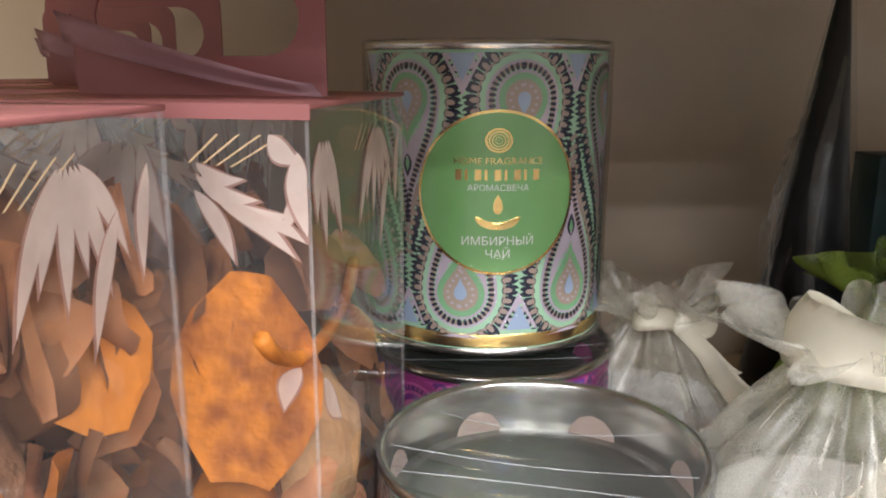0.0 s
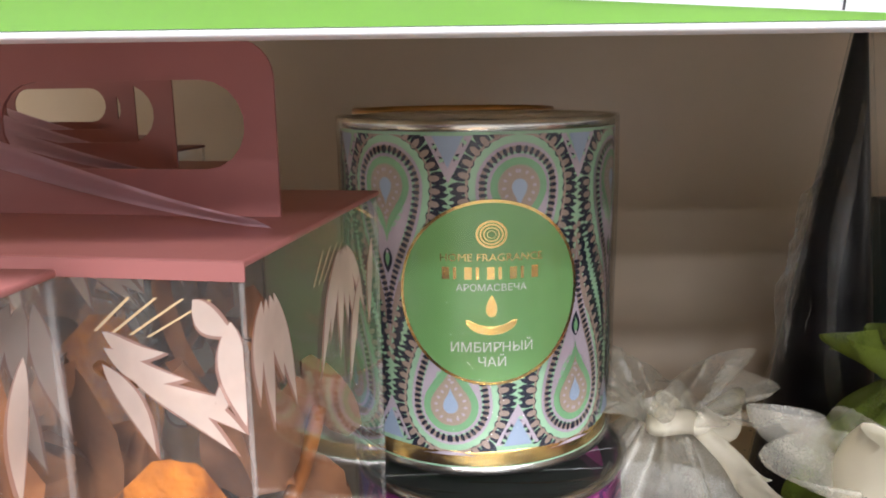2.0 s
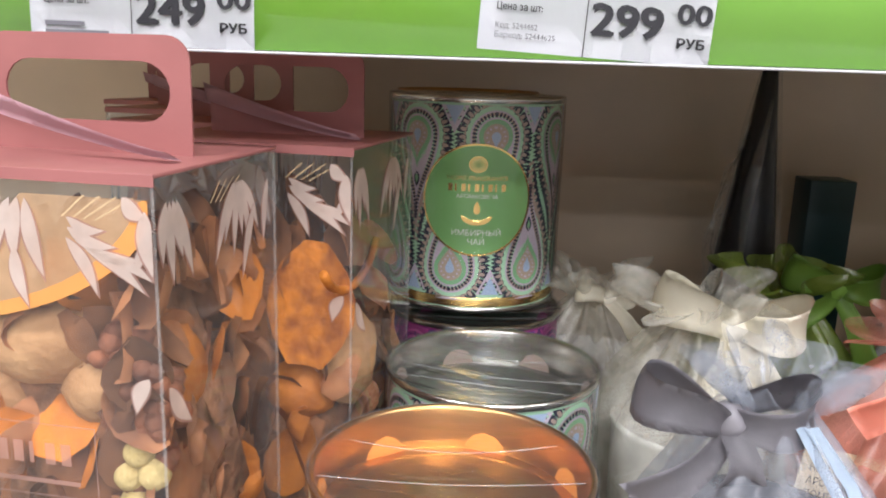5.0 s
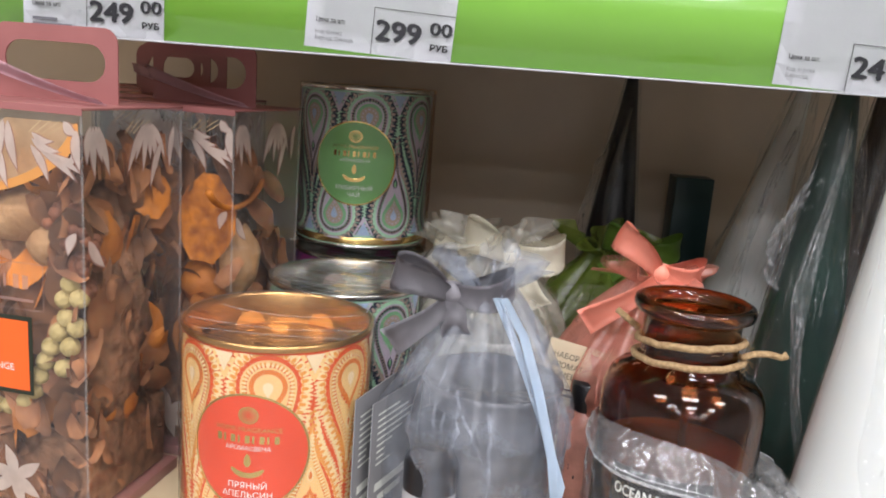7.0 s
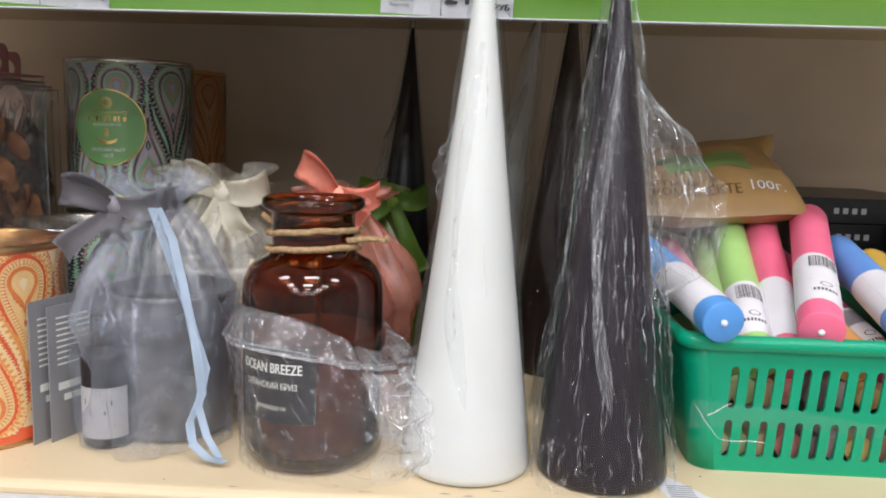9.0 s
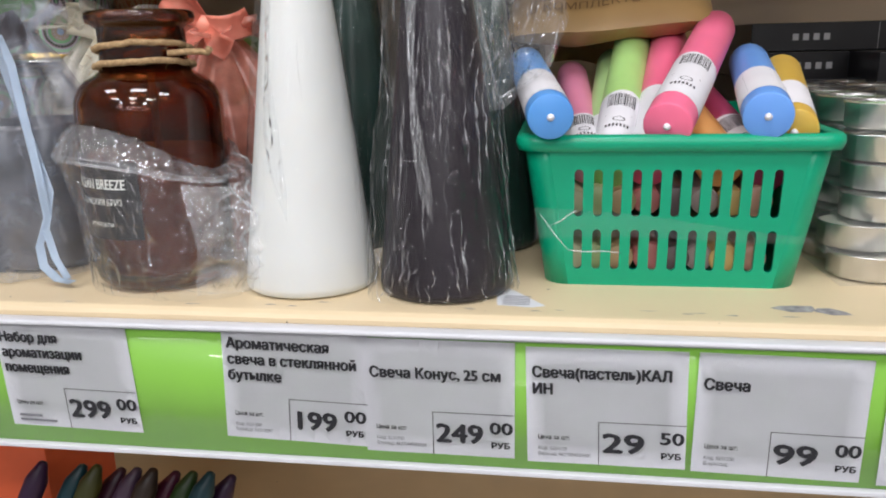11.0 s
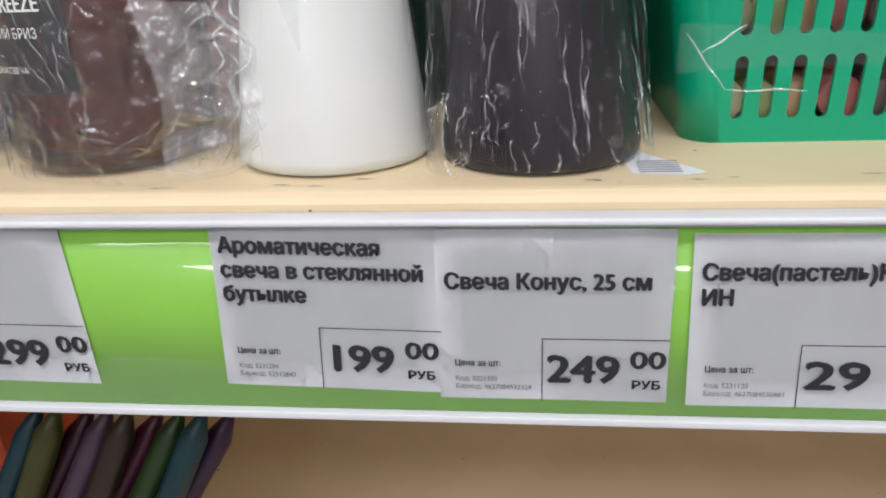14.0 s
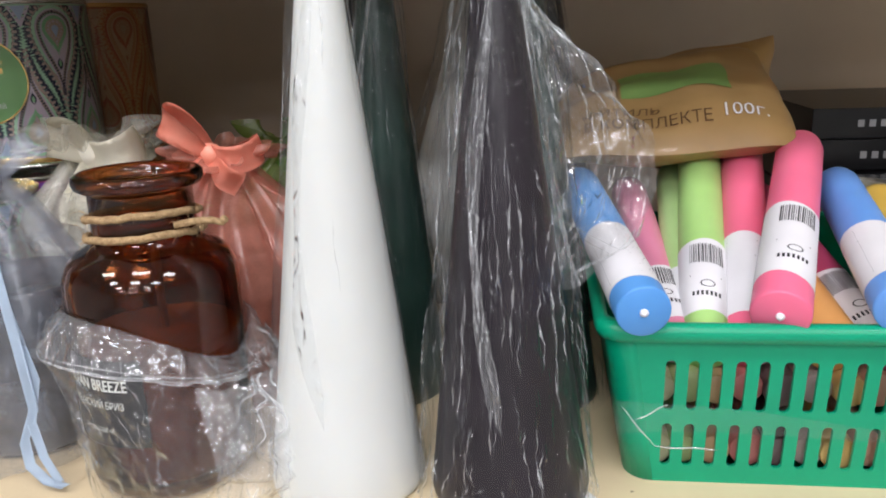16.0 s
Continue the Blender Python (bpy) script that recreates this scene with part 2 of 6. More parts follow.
def film(name, wrinkle=0.6, scale=(120, 120, 25), rough=0.12, haze=0.04, haze_colour=(0.85, 0.87, 0.9), ior=1.5, boost=1.0):
    """Thin clear wrapping: see-through with a wrinkled gloss and a little haze."""
    m = bpy.data.materials.new(name)
    m.use_nodes = True
    nt = m.node_tree
    nt.nodes.remove(nt.nodes["Principled BSDF"])
    out = nt.nodes["Material Output"]
    co, mp = nt.nodes.new("ShaderNodeTexCoord"), nt.nodes.new("ShaderNodeMapping")
    mp.inputs["Scale"].default_value = scale
    nt.links.new(co.outputs["Object"], mp.inputs["Vector"])
    n = nt.nodes.new("ShaderNodeTexNoise")
    n.noise_type = "RIDGED_MULTIFRACTAL"
    n.inputs["Scale"].default_value, n.inputs["Detail"].default_value, n.inputs["Distortion"].default_value = 1.0, 3, 0.5
    nt.links.new(mp.outputs["Vector"], n.inputs["Vector"])
    bp = nt.nodes.new("ShaderNodeBump")
    bp.inputs["Strength"].default_value, bp.inputs["Distance"].default_value = wrinkle, 0.004
    nt.links.new(n.outputs["Fac"], bp.inputs["Height"])
    fr = nt.nodes.new("ShaderNodeLayerWeight")
    nt.links.new(bp.outputs["Normal"], fr.inputs["Normal"])
    po = nt.nodes.new("ShaderNodeMath")
    po.operation = "POWER"
    po.inputs[1].default_value = 4.0
    nt.links.new(fr.outputs["Facing"], po.inputs[0])
    up = nt.nodes.new("ShaderNodeMath")
    up.operation, up.use_clamp = "MULTIPLY_ADD", True
    up.inputs[1].default_value = 0.7 * boost
    up.inputs[2].default_value = boost * ((ior - 1) / (ior + 1)) ** 2 * 1.1
    nt.links.new(po.outputs[0], up.inputs[0])
    tr, gl, di = nt.nodes.new("ShaderNodeBsdfTransparent"), nt.nodes.new("ShaderNodeBsdfGlossy"), nt.nodes.new("ShaderNodeBsdfDiffuse")
    tr.inputs[0].default_value = (0.96, 0.97, 0.97, 1)
    gl.inputs["Roughness"].default_value = rough
    di.inputs["Color"].default_value = (*haze_colour, 1)
    nt.links.new(bp.outputs["Normal"], gl.inputs["Normal"])
    a, b = nt.nodes.new("ShaderNodeMixShader"), nt.nodes.new("ShaderNodeMixShader")
    a.inputs[0].default_value = haze
    nt.links.new(tr.outputs[0], a.inputs[1])
    nt.links.new(di.outputs[0], a.inputs[2])
    nt.links.new(up.outputs[0], b.inputs[0])
    nt.links.new(a.outputs[0], b.inputs[1])
    nt.links.new(gl.outputs[0], b.inputs[2])
    nt.links.new(b.outputs[0], out.inputs[0])
    return m


def organza(name, colour, cover=0.4, weave=2200.0):
    """Sheer woven gauze: gaps between shiny threads."""
    m = bpy.data.materials.new(name)
    m.use_nodes = True
    nt = m.node_tree
    nt.nodes.remove(nt.nodes["Principled BSDF"])
    out = nt.nodes["Material Output"]
    co = nt.nodes.new("ShaderNodeTexCoord")
    n = nt.nodes.new("ShaderNodeTexNoise")
    n.inputs["Scale"].default_value, n.inputs["Detail"].default_value = 60, 5
    w = nt.nodes.new("ShaderNodeTexNoise")
    w.inputs["Scale"].default_value, w.inputs["Detail"].default_value = weave, 1
    nt.links.new(co.outputs["Object"], n.inputs["Vector"])
    nt.links.new(co.outputs["Object"], w.inputs["Vector"])
    ad = nt.nodes.new("ShaderNodeMath")
    ad.operation = "MULTIPLY_ADD"
    ad.inputs[1].default_value = 0.35
    nt.links.new(w.outputs["Fac"], ad.inputs[0])
    nt.links.new(n.outputs["Fac"], ad.inputs[2])
    mr = nt.nodes.new("ShaderNodeMapRange")
    mr.inputs["From Min"].default_value, mr.inputs["From Max"].default_value = 0.4, 0.95
    mr.inputs["To Min"].default_value, mr.inputs["To Max"].default_value = cover - 0.22, min(1, cover + 0.22)
    nt.links.new(ad.outputs[0], mr.inputs["Value"])
    tr, di, tl, gl = (nt.nodes.new("ShaderNodeBsdf" + k) for k in ("Transparent", "Diffuse", "Translucent", "Glossy"))
    di.inputs[0].default_value = tl.inputs[0].default_value = (*colour, 1)
    gl.inputs["Roughness"].default_value = 0.3
    gl.inputs[0].default_value = (0.9, 0.9, 0.9, 1)
    a, b, c = (nt.nodes.new("ShaderNodeMixShader") for _ in range(3))
    a.inputs[0].default_value, b.inputs[0].default_value = 0.4, 0.1
    nt.links.new(di.outputs[0], a.inputs[1])
    nt.links.new(tl.outputs[0], a.inputs[2])
    nt.links.new(a.outputs[0], b.inputs[1])
    nt.links.new(gl.outputs[0], b.inputs[2])
    nt.links.new(mr.outputs[0], c.inputs[0])
    nt.links.new(tr.outputs[0], c.inputs[1])
    nt.links.new(b.outputs[0], c.inputs[2])
    nt.links.new(c.outputs[0], out.inputs[0])
    return m


CREAM = material("cream_shelf_paint", (0.69, 0.56, 0.36), 0.38, var=0.05, scale=14, bump=0.08, bump_scale=400, spots=(0.16, 0.12, 0.08), spot_scale=150, spot_cut=0.74)
WALL = material("beige_back_panel", (0.70, 0.60, 0.48), 0.25, var=0.09, scale=7, bump=0.04, bump_scale=60)
GREENP = material("green_paper", (0.20, 0.46, 0.055), 0.35, var=0.05, scale=20, coat=0.5)
WHITE = material("white_plastic", (0.62, 0.63, 0.66), 0.3, var=0.04, scale=30)
PAPER = material("price_paper", (0.72, 0.725, 0.765), 0.5, var=0.04, scale=25, bump=0.12, bump_scale=60, coat=0.15)
INK = material("printed_ink", (0.016, 0.016, 0.02), 0.6)
INK_PALE = material("pale_printed_ink", (0.16, 0.16, 0.18), 0.6)
WAX_WHITE = material("white_wax", (0.69, 0.70, 0.675), 0.42, var=0.02, sss=0.25, bump=0.05, bump_scale=90)
WAX_DARK = material("aubergine_wax", (0.012, 0.008, 0.013), 0.35, var=0.25, bump=0.1, bump_scale=60)
WAX_GREEN = material("bottle_green_wax", (0.014, 0.035, 0.028), 0.3, var=0.25, bump=0.1, bump_scale=60)
WAX_BROWN = material("dark_brown_wax", (0.03, 0.018, 0.014), 0.3, var=0.25)
AMBER = material("amber_glass", (0.36, 0.12, 0.035), 0.02, trans=1.0, var=0.05, ior=1.5)
AMBER_WAX = material("wax_behind_amber", (0.55, 0.34, 0.17), 0.5, var=0.15)
BASKET = material("green_plastic", (0.0, 0.33, 0.175), 0.32, var=0.04, bump=0.03, bump_scale=500)
PINK = material("dusty_pink_card", (0.33, 0.125, 0.118), 0.45, var=0.06, bump=0.05)
PINK_PALE = material("pale_pink_card_edge", (0.62, 0.40, 0.44), 0.5)
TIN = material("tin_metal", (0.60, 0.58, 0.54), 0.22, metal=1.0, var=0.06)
# tin darkened in its colour for the shade inside the recessed lid
LID_TIN = material("shaded_tin_lid", (0.26, 0.27, 0.25), 0.3, metal=1.0, var=0.1)
GOLD = material("gold_foil", (0.80, 0.56, 0.20), 0.22, metal=1.0, var=0.12)
BRASS = material("copper_gold_tin", (0.62, 0.36, 0.14), 0.3, metal=1.0, var=0.1)
GREY_GLASS = material("smoked_grey_glass", (0.10, 0.10, 0.11), 0.25, var=0.35, scale=90, bump=0.6, bump_scale=110, coat=0.5)
ROSE_GLASS = material("rose_glass", (0.60, 0.28, 0.22), 0.25, var=0.2, scale=90, bump=0.5, bump_scale=110)
PALE_GLASS = material("pale_glass", (0.62, 0.62, 0.58), 0.25, var=0.15, scale=90, bump=0.4, bump_scale=110)
BLACK = material("black_card", (0.012, 0.012, 0.014), 0.3, var=0.2)
FLOOR = material("shop_floor", (0.38, 0.37, 0.35), 0.4, var=0.1, scale=3)
# for unseen walls added round the shop, tone set for bounce into the shelf
AISLE = material("unseen_wall", (0.56, 0.54, 0.52), 0.7, var=0.3, scale=4)
CEIL = material("white_ceiling", (0.75, 0.75, 0.74), 0.8, var=0.03, scale=3)
TWINE = material("jute_twine", (0.52, 0.36, 0.19), 0.9, second=(0.30, 0.19, 0.09), scale=600, bump=0.5, bump_scale=900)
ALU = material("aluminium_cup", (0.72, 0.71, 0.70), 0.28, metal=1.0, var=0.08, bump=0.1, bump_scale=300)
FILM = film("clear_film", 1.0, (270, 270, 50), rough=0.06, haze=0.004, boost=0.75)
FILM_FAINT = film("faint_clear_film", 0.5, (110, 110, 32), rough=0.08, haze=0.0, boost=0.2)
# crease film: its whitish haze paints in the glints along each fold
CREASE = film("film_crease", 0.7, (260, 260, 200), rough=0.2, haze=0.22, haze_colour=(0.9, 0.92, 0.95), boost=2.4)
FILM_SOFT = film("crumpled_clear_film", 0.9, (190, 190, 130), rough=0.09, haze=0.06, boost=1.6)
FILM_BAG = film("crumpled_bag_film", 1.0, (150, 150, 110), rough=0.08, haze=0.035, haze_colour=(0.9, 0.9, 0.92), boost=1.1)
FILM_BUNCH = film("gathered_film", 1.0, (170, 170, 60), rough=0.12, haze=0.11, haze_colour=(0.92, 0.9, 0.9), boost=1.5)
PLASTIC = film("clear_box_plastic", 0.05, (8, 8, 8), rough=0.05, haze=0.03, boost=1.0)
LIDFILM = film("shrink_film", 0.35, (25, 120, 60), rough=0.08, haze=0.04, boost=1.3)

# ---------------------------------------------------------------- the shelf bay
XL, XR, YB = -80, 80, 48


def shelf_profile(y0, z0, thick):
    """A board with a rolled front edge."""
    out = [(YB, z0), (y0 + 0.5, z0)]
    out += [(y0 + 0.5 - 0.5 * math.sin(a), z0 - 0.5 + 0.5 * math.cos(a)) for a in (0.35, 0.8, 1.2, 1.57)]
    out += [(y0, z0 - thick), (y0 + 0.3, z0 - thick), (y0 + 0.3, z0 - 1.2), (YB, z0 - 1.2)]
    bm = bmesh.new()
    a = [bm.verts.new((XL, y, z)) for y, z in out]
    b = [bm.verts.new((XR, y, z)) for y, z in out]
    for i in range(len(out)):
        j = (i + 1) % len(out)
        bm.faces.new((a[i], a[j], b[j], b[i]))
    bm.faces.new(a[::-1])
    bm.faces.new(b)
    bmesh.ops.recalc_face_normals(bm, faces=bm.faces)
    return bm


tagged(part("shelf_board", shelf_profile(0.1, 0, 3.5), CREAM, None, smooth=False), "cream painted steel shelf board with chipped front edge", "shelf", kind=ST)
tagged(part("upper_shelf_board", shelf_profile(8.7, 27.2, 3.4), CREAM, None, smooth=False), "cream painted steel shelf board overhead", "shelf", kind=ST)
tagged(part("lower_shelf_board", shelf_profile(0.1, -36, 3.5), CREAM, None, smooth=False), "cream painted steel shelf board below", "shelf", kind=ST)
tagged(part("wall_back", block(XL, XR, YB, YB + 1.5, -120, 80), WALL, None, smooth=False), "beige-brown smooth steel back panel of the shelving", "panel", kind=ST)
tagged(part("floor", block(-400, 400, -920, YB, -126, -120), FLOOR, None, smooth=False), "grey shop floor", "floor", kind=ST)
tagged(part("ceiling", block(-400, 400, -920, YB + 1.5, 180, 184), CEIL, None, smooth=False), "plain white shop ceiling", "ceiling", kind=ST)
tagged(part("wall_front", block(-400, 400, -924, -920, -120, 180), AISLE, None, smooth=False), "plain unseen wall added to close the front", "wall", kind=ST)
tagged(part("wall_left", block(-404, -400, -920, YB, -120, 180), AISLE, None, smooth=False), "plain unseen wall added to close the side", "wall", kind=ST)
tagged(part("wall_right", block(400, 404, -920, YB, -120, 180), AISLE, None, smooth=False), "plain unseen wall added to close the side", "wall", kind=ST)


def price_rail(name, y, z0, z1, label, lip=0.25):
    t = thing(name, 0, y, 0, label, "price rail", kind=ST)
    part("rail_back", block(XL, XR, 0.12, 0.5, z0, z1, 0.05), WHITE, t)
    part("top_lip", block(XL, XR, -0.28, 0.5, z1 - 0.02, z1 + 0.2, 0.08), WHITE, t)
    part("bottom_lip", block(XL, XR, -0.2, 0.5, z0 - lip, z0 - 0.02, 0.03), WHITE, t)
    part("paper_strip", block(XL, XR, 0.06, 0.1, z0 + 0.01, z1 - 0.18), GREENP, t, "bright green paper backing strip")
    return t


price_rail("price_rail", -0.62, -6.55, -0.62, "white plastic price rail with green paper and price tags")
price_rail("upper_price_rail", 8.0, 21.8, 27.9, "white plastic price rail with green paper overhead", 0.09)


def price_tag(x, z, y, w, h, title, price, kop, code, tilt=0.0, top=0.35, skew=0.0, size=0.56, readable=True):
    t = thing("price_tag", x, y, z, f"white paper price tag reading {price} roubles in the rail", "price tag", ry=tilt, group="price tags")

    def lay(yy):
        return lambda u, v: (u + skew * v / h, yy, v)

    grid = [(w * i / 8, -h * j / 6) for j in range(7) for i in range(9)]
    gf = [(j * 9 + i, j * 9 + i + 1, (j + 1) * 9 + i + 1, (j + 1) * 9 + i) for j in range(6) for i in range(8)]
    bm = print_mesh([(grid, gf)], lambda u, v: (u + skew * v / h, 0.008 * math.sin(u * 1.3 + x) + 0.006 * math.sin(v * 2), v))
    bmesh.ops.solidify(bm, geom=bm.faces[:], thickness=0.02)
    part("paper", bm, PAPER, t)
    dark, pale = [], []

    def fitted(text, size, u, z, wide, align="l", bold=0.0):
        w0 = letters(text, size, bold)[2]
        return line_of(text, size, u, z, align, bold, wide / max(w0, 0.01))

    longest = max(letters(q, 0.64, 0.012)[2] for q in title)
    for k, q in enumerate(title):
        dark += heavy(fitted(q, 0.66, 0.24, -top + 0.2 - 0.74 * k, size * letters(q, 0.64, 0.012)[2] / longest), 0.032)
    bx, bt = w * 0.455, -h * 0.615
    dark += heavy(fitted(price, 1.22, bx + 0.14, -h + 0.64, (0.66 if len(price) > 2 else 0.84) * len(price)), 0.05)
    dark += heavy(fitted(kop, 0.76, w - 0.1, -h + 1.12, 0.96, "r"), 0.03) + heavy(fitted("РУБ", 0.37, w - 0.2, -h + 0.46, 0.8, "r"), 0.016)
    dark += [bar(bx, w, bt, bt - 0.03), bar(bx, bx + 0.03, bt, -h)]
    dark += heavy(fitted("Цена за шт:", 0.27, 0.45, -h + 1.12, 1.3), 0.004)
    if readable:
        pale += [fitted("Код: " + code[0], 0.22, 0.45, -h + 0.62, 1.2), fitted("Баркод: " + code[1], 0.22, 0.45, -h + 0.36, 1.0 + 0.09 * len(code[1]))]
    else:
        pale += [bar(0.45, 1.6, -h + 0.5, -h + 0.62), bar(0.45, 2.3, -h + 0.27, -h + 0.38)]
    part("writing", print_mesh(dark, lay(-0.062)), INK, t, "dark printed price and title", smooth=False, kind="stuff")
    part("small_print", print_mesh(pale, lay(-0.062)), INK_PALE, t, smooth=False)
    return t


LY = -0.62
price_tag(-14.0, -0.45, LY, 6.5, 5.25, ["Набор для", "ароматизации", "помещения"], "299", "00", ("", ""), 1.0, 1.25, -0.35, 3.9, readable=False)
price_tag(-2.98, -0.42, LY - 0.01, 6.5, 5.3, ["Ароматическая", "свеча в стеклянной", "бутылке"], "199", "00", ("5231284", "52312847"), 1.4, 1.2, 0.05, 5.75)
price_tag(3.32, -0.76, LY - 0.05, 6.4, 5.25, ["Свеча Конус, 25 см"], "249", "00", ("5231303", "4627084532324"), 0.2, 1.93, 0.0, 5.55)
price_tag(10.15, -0.93, LY - 0.01, 6.45, 5.2, ["Свеча(пастель)КАЛ", "ИН"], "29", "50", ("5231120", "4627084530481"), 0.0, 1.5, -0.1, 5.55)
price_tag(17.0, -0.92, LY - 0.01, 6.5, 5.25, ["Свеча"], "99", "00", ("5231230", ""), 1.0, 1.75, 0.0, 1.75)
price_tag(24.1, -1.15, LY - 0.01, 6.5, 5.2, ["СвечиЧайные", "из,12шт"], "99", "00", ("", ""), 0.6, 1.45, 0.0, 4.0, readable=False)
UY = 8.0
price_tag(-38.7, 27.05, UY - 0.01, 6.5, 5.2, ["Свеча"], "249", "00", ("", ""), 0.6, 1.5, 0.0, 1.75, readable=False)
price_tag(-25.6, 27.25, UY - 0.01, 6.55, 5.2, ["Свеча"], "299", "00", ("5244462", "52444625"), 3.0, 1.5, 0.0, 1.75)
price_tag(-5.3, 27.12, UY - 0.01, 6.6, 5.2, ["Горшок"], "249", "00", ("5131069", ""), 2.2, 1.1, 0.0, 2.4)

# ---------------------------------------------------------------- candle tins
def tin_set(key, base, edge, body, rim, inner, heart, blue, disc):
    c = dict(base=base, edge=edge, body=body, rim=rim, inner=inner, heart=heart, blue=blue, disc=disc)
    return {k: material(f"{key}_{k}_print", v, 0.33, var=0.05, scale=80, coat=0.2) for k, v in c.items()}


GREEN_SET = tin_set("mint", (0.37, 0.62, 0.41), (0.010, 0.014, 0.035), (0.40, 0.30, 0.25), (0.54, 0.46, 0.54), (0.22, 0.47, 0.24), (0.42, 0.33, 0.26), (0.36, 0.46, 0.62), (0.19, 0.42, 0.14))
ORANGE_SET = tin_set("orange", (0.72, 0.10, 0.025), (0.84, 0.62, 0.32), (0.76, 0.30, 0.06), (0.84, 0.54, 0.22), (0.72, 0.20, 0.04), (0.80, 0.52, 0.22), (0.82, 0.62, 0.38), (0.70, 0.07, 0.025))
PURPLE_SET = tin_set("purple", (0.32, 0.03, 0.20), (0.10, 0.02, 0.16), (0.45, 0.05, 0.25), (0.6, 0.12, 0.36), (0.2, 0.03, 0.25), (0.55, 0.1, 0.3), (0.2, 0.05, 0.4), (0.25, 0.02, 0.2))
RUST_SET = tin_set("rust", (0.34, 0.08, 0.02), (0.42, 0.26, 0.10), (0.4, 0.13, 0.03), (0.45, 0.28, 0.14), (0.35, 0.1, 0.03), (0.4, 0.2, 0.08), (0.4, 0.25, 0.12), (0.4, 0.05, 0.02))
LETTER_WHITE = material("white_print", (0.75, 0.77, 0.72), 0.4)


def tear(r, tall, n=26):
    """A round-headed drop: its head below the origin, its tip drawn out upward."""
    right = [(r * math.sin(a), -r * math.cos(a)) for a in [math.pi / 2 * i / 10 for i in range(10)]]
    right += [(r * math.cos(math.pi / 2 * i / n) ** 2.3 if i < n else 0.0, tall * i / n) for i in range(n + 1)]
    return right + [(-x, z) for x, z in right[-2:0:-1]]


def spaced(outline, step):
    """Places and outward directions at even steps along an outline."""
    run, got = 0.0, []
    n = len(outline)
    for i in range(n):
        (x0, z0), (x1, z1) = outline[i], outline[(i + 1) % n]
        d = math.hypot(x1 - x0, z1 - z0)
        while run < d and d > 1e-6:
            k = run / d
            got.append((x0 + (x1 - x0) * k, z0 + (z1 - z0) * k, math.atan2(-(x1 - x0), z1 - z0)))
            run += step
        run -= d
    return got


def paisley(pieces, cu, cz, flip, r=1.44, tall=5.1):
    """One scalloped drop with its rings, as pieces per colour."""
    def put(key, item):
        vs, fs = item
        pieces[key].append(([(cu + u, cz + (-z if flip else z)) for u, z in vs], fs))

    def solid(outline):
        """A drop filled strip by strip across its axis."""
        n = len(outline)
        h = n // 2
        fs = [(0, 1, n - 1)] + [(i, i + 1, n - i - 1, n - i) for i in range(1, h - 1)] + [(h - 1, h, h + 1)]
        return outline, fs

    # navy scallops with a tan bump in each
    for x, z, a in spaced(tear(r, tall), 0.34):
        c, q = math.cos(a), math.sin(a)
        small = 0.55 + 0.45 * min(1.0, abs(x) / 0.8)
        put("edge", fill([(p + x + 0.18 * c, w + z + 0.18 * q) for p, w in ellipse(0.30 * small, 0.185, 12, a)], steps=1))
        put("base", fill([(p + x + 0.41 * c, w + z + 0.41 * q) for p, w in ellipse(0.10, 0.05, 6, a)], steps=1))
        put("bump", fill([(p + x + 0.07 * c, w + z + 0.07 * q) for p, w in ellipse(0.16 * small, 0.085, 10, a)], steps=1))
    put("body", solid(tear(r, tall)))
    put("rim", solid(tear(r - 0.27, tall - 0.6)))
    put("heart", solid(tear(r - 0.36, tall - 0.85)))
    # a row of fine strokes
    for x, z, a in spaced(tear(r - 0.46, tall - 1.15), 0.17):
        put("stroke", fill([(p + x, w + z) for p, w in ellipse(0.125, 0.058, 6, a)], steps=1))
    put("lilac", solid(tear(r - 0.57, tall - 1.6)))
    for x, z, a in spaced(tear(0.82, 1.9), 0.24):
        put("dot", fill([(p + x, w + z) for p, w in ellipse(0.05, 0.05, 6)], steps=1))
    put("inner", solid(tear(0.78, 1.75)))
    put("core", solid(tear(0.58, 1.3)))
    for x, z, a in spaced(tear(0.42, 0.95), 0.21):
        put("dot", fill([(p + x, w + z) for p, w in ellipse(0.06, 0.04, 6, a)], steps=1))
    put("blue", solid(tear(0.21, 0.62)))
    # navy leaf over the heart, and the arch at the head
    put("stroke", fill([(p, w + 1.75) for p, w in leaf(0.75, 0.34)], steps=1))
    put("inner", fill([(p, w + 1.85) for p, w in leaf(0.45, 0.16)], steps=1))
    put("cap", fill([(p, w - r - 0.35) for p, w in ellipse(0.95, 0.42, 20)], steps=1))
    put("stroke", fill([(p, w - r - 0.42) for p, w in ellipse(0.30, 0.36, 16)], steps=1))
    put("blue", fill([(p, w - r - 0.60) for p, w in ellipse(0.14, 0.30, 12)], steps=1))


TIN_MESH = {}


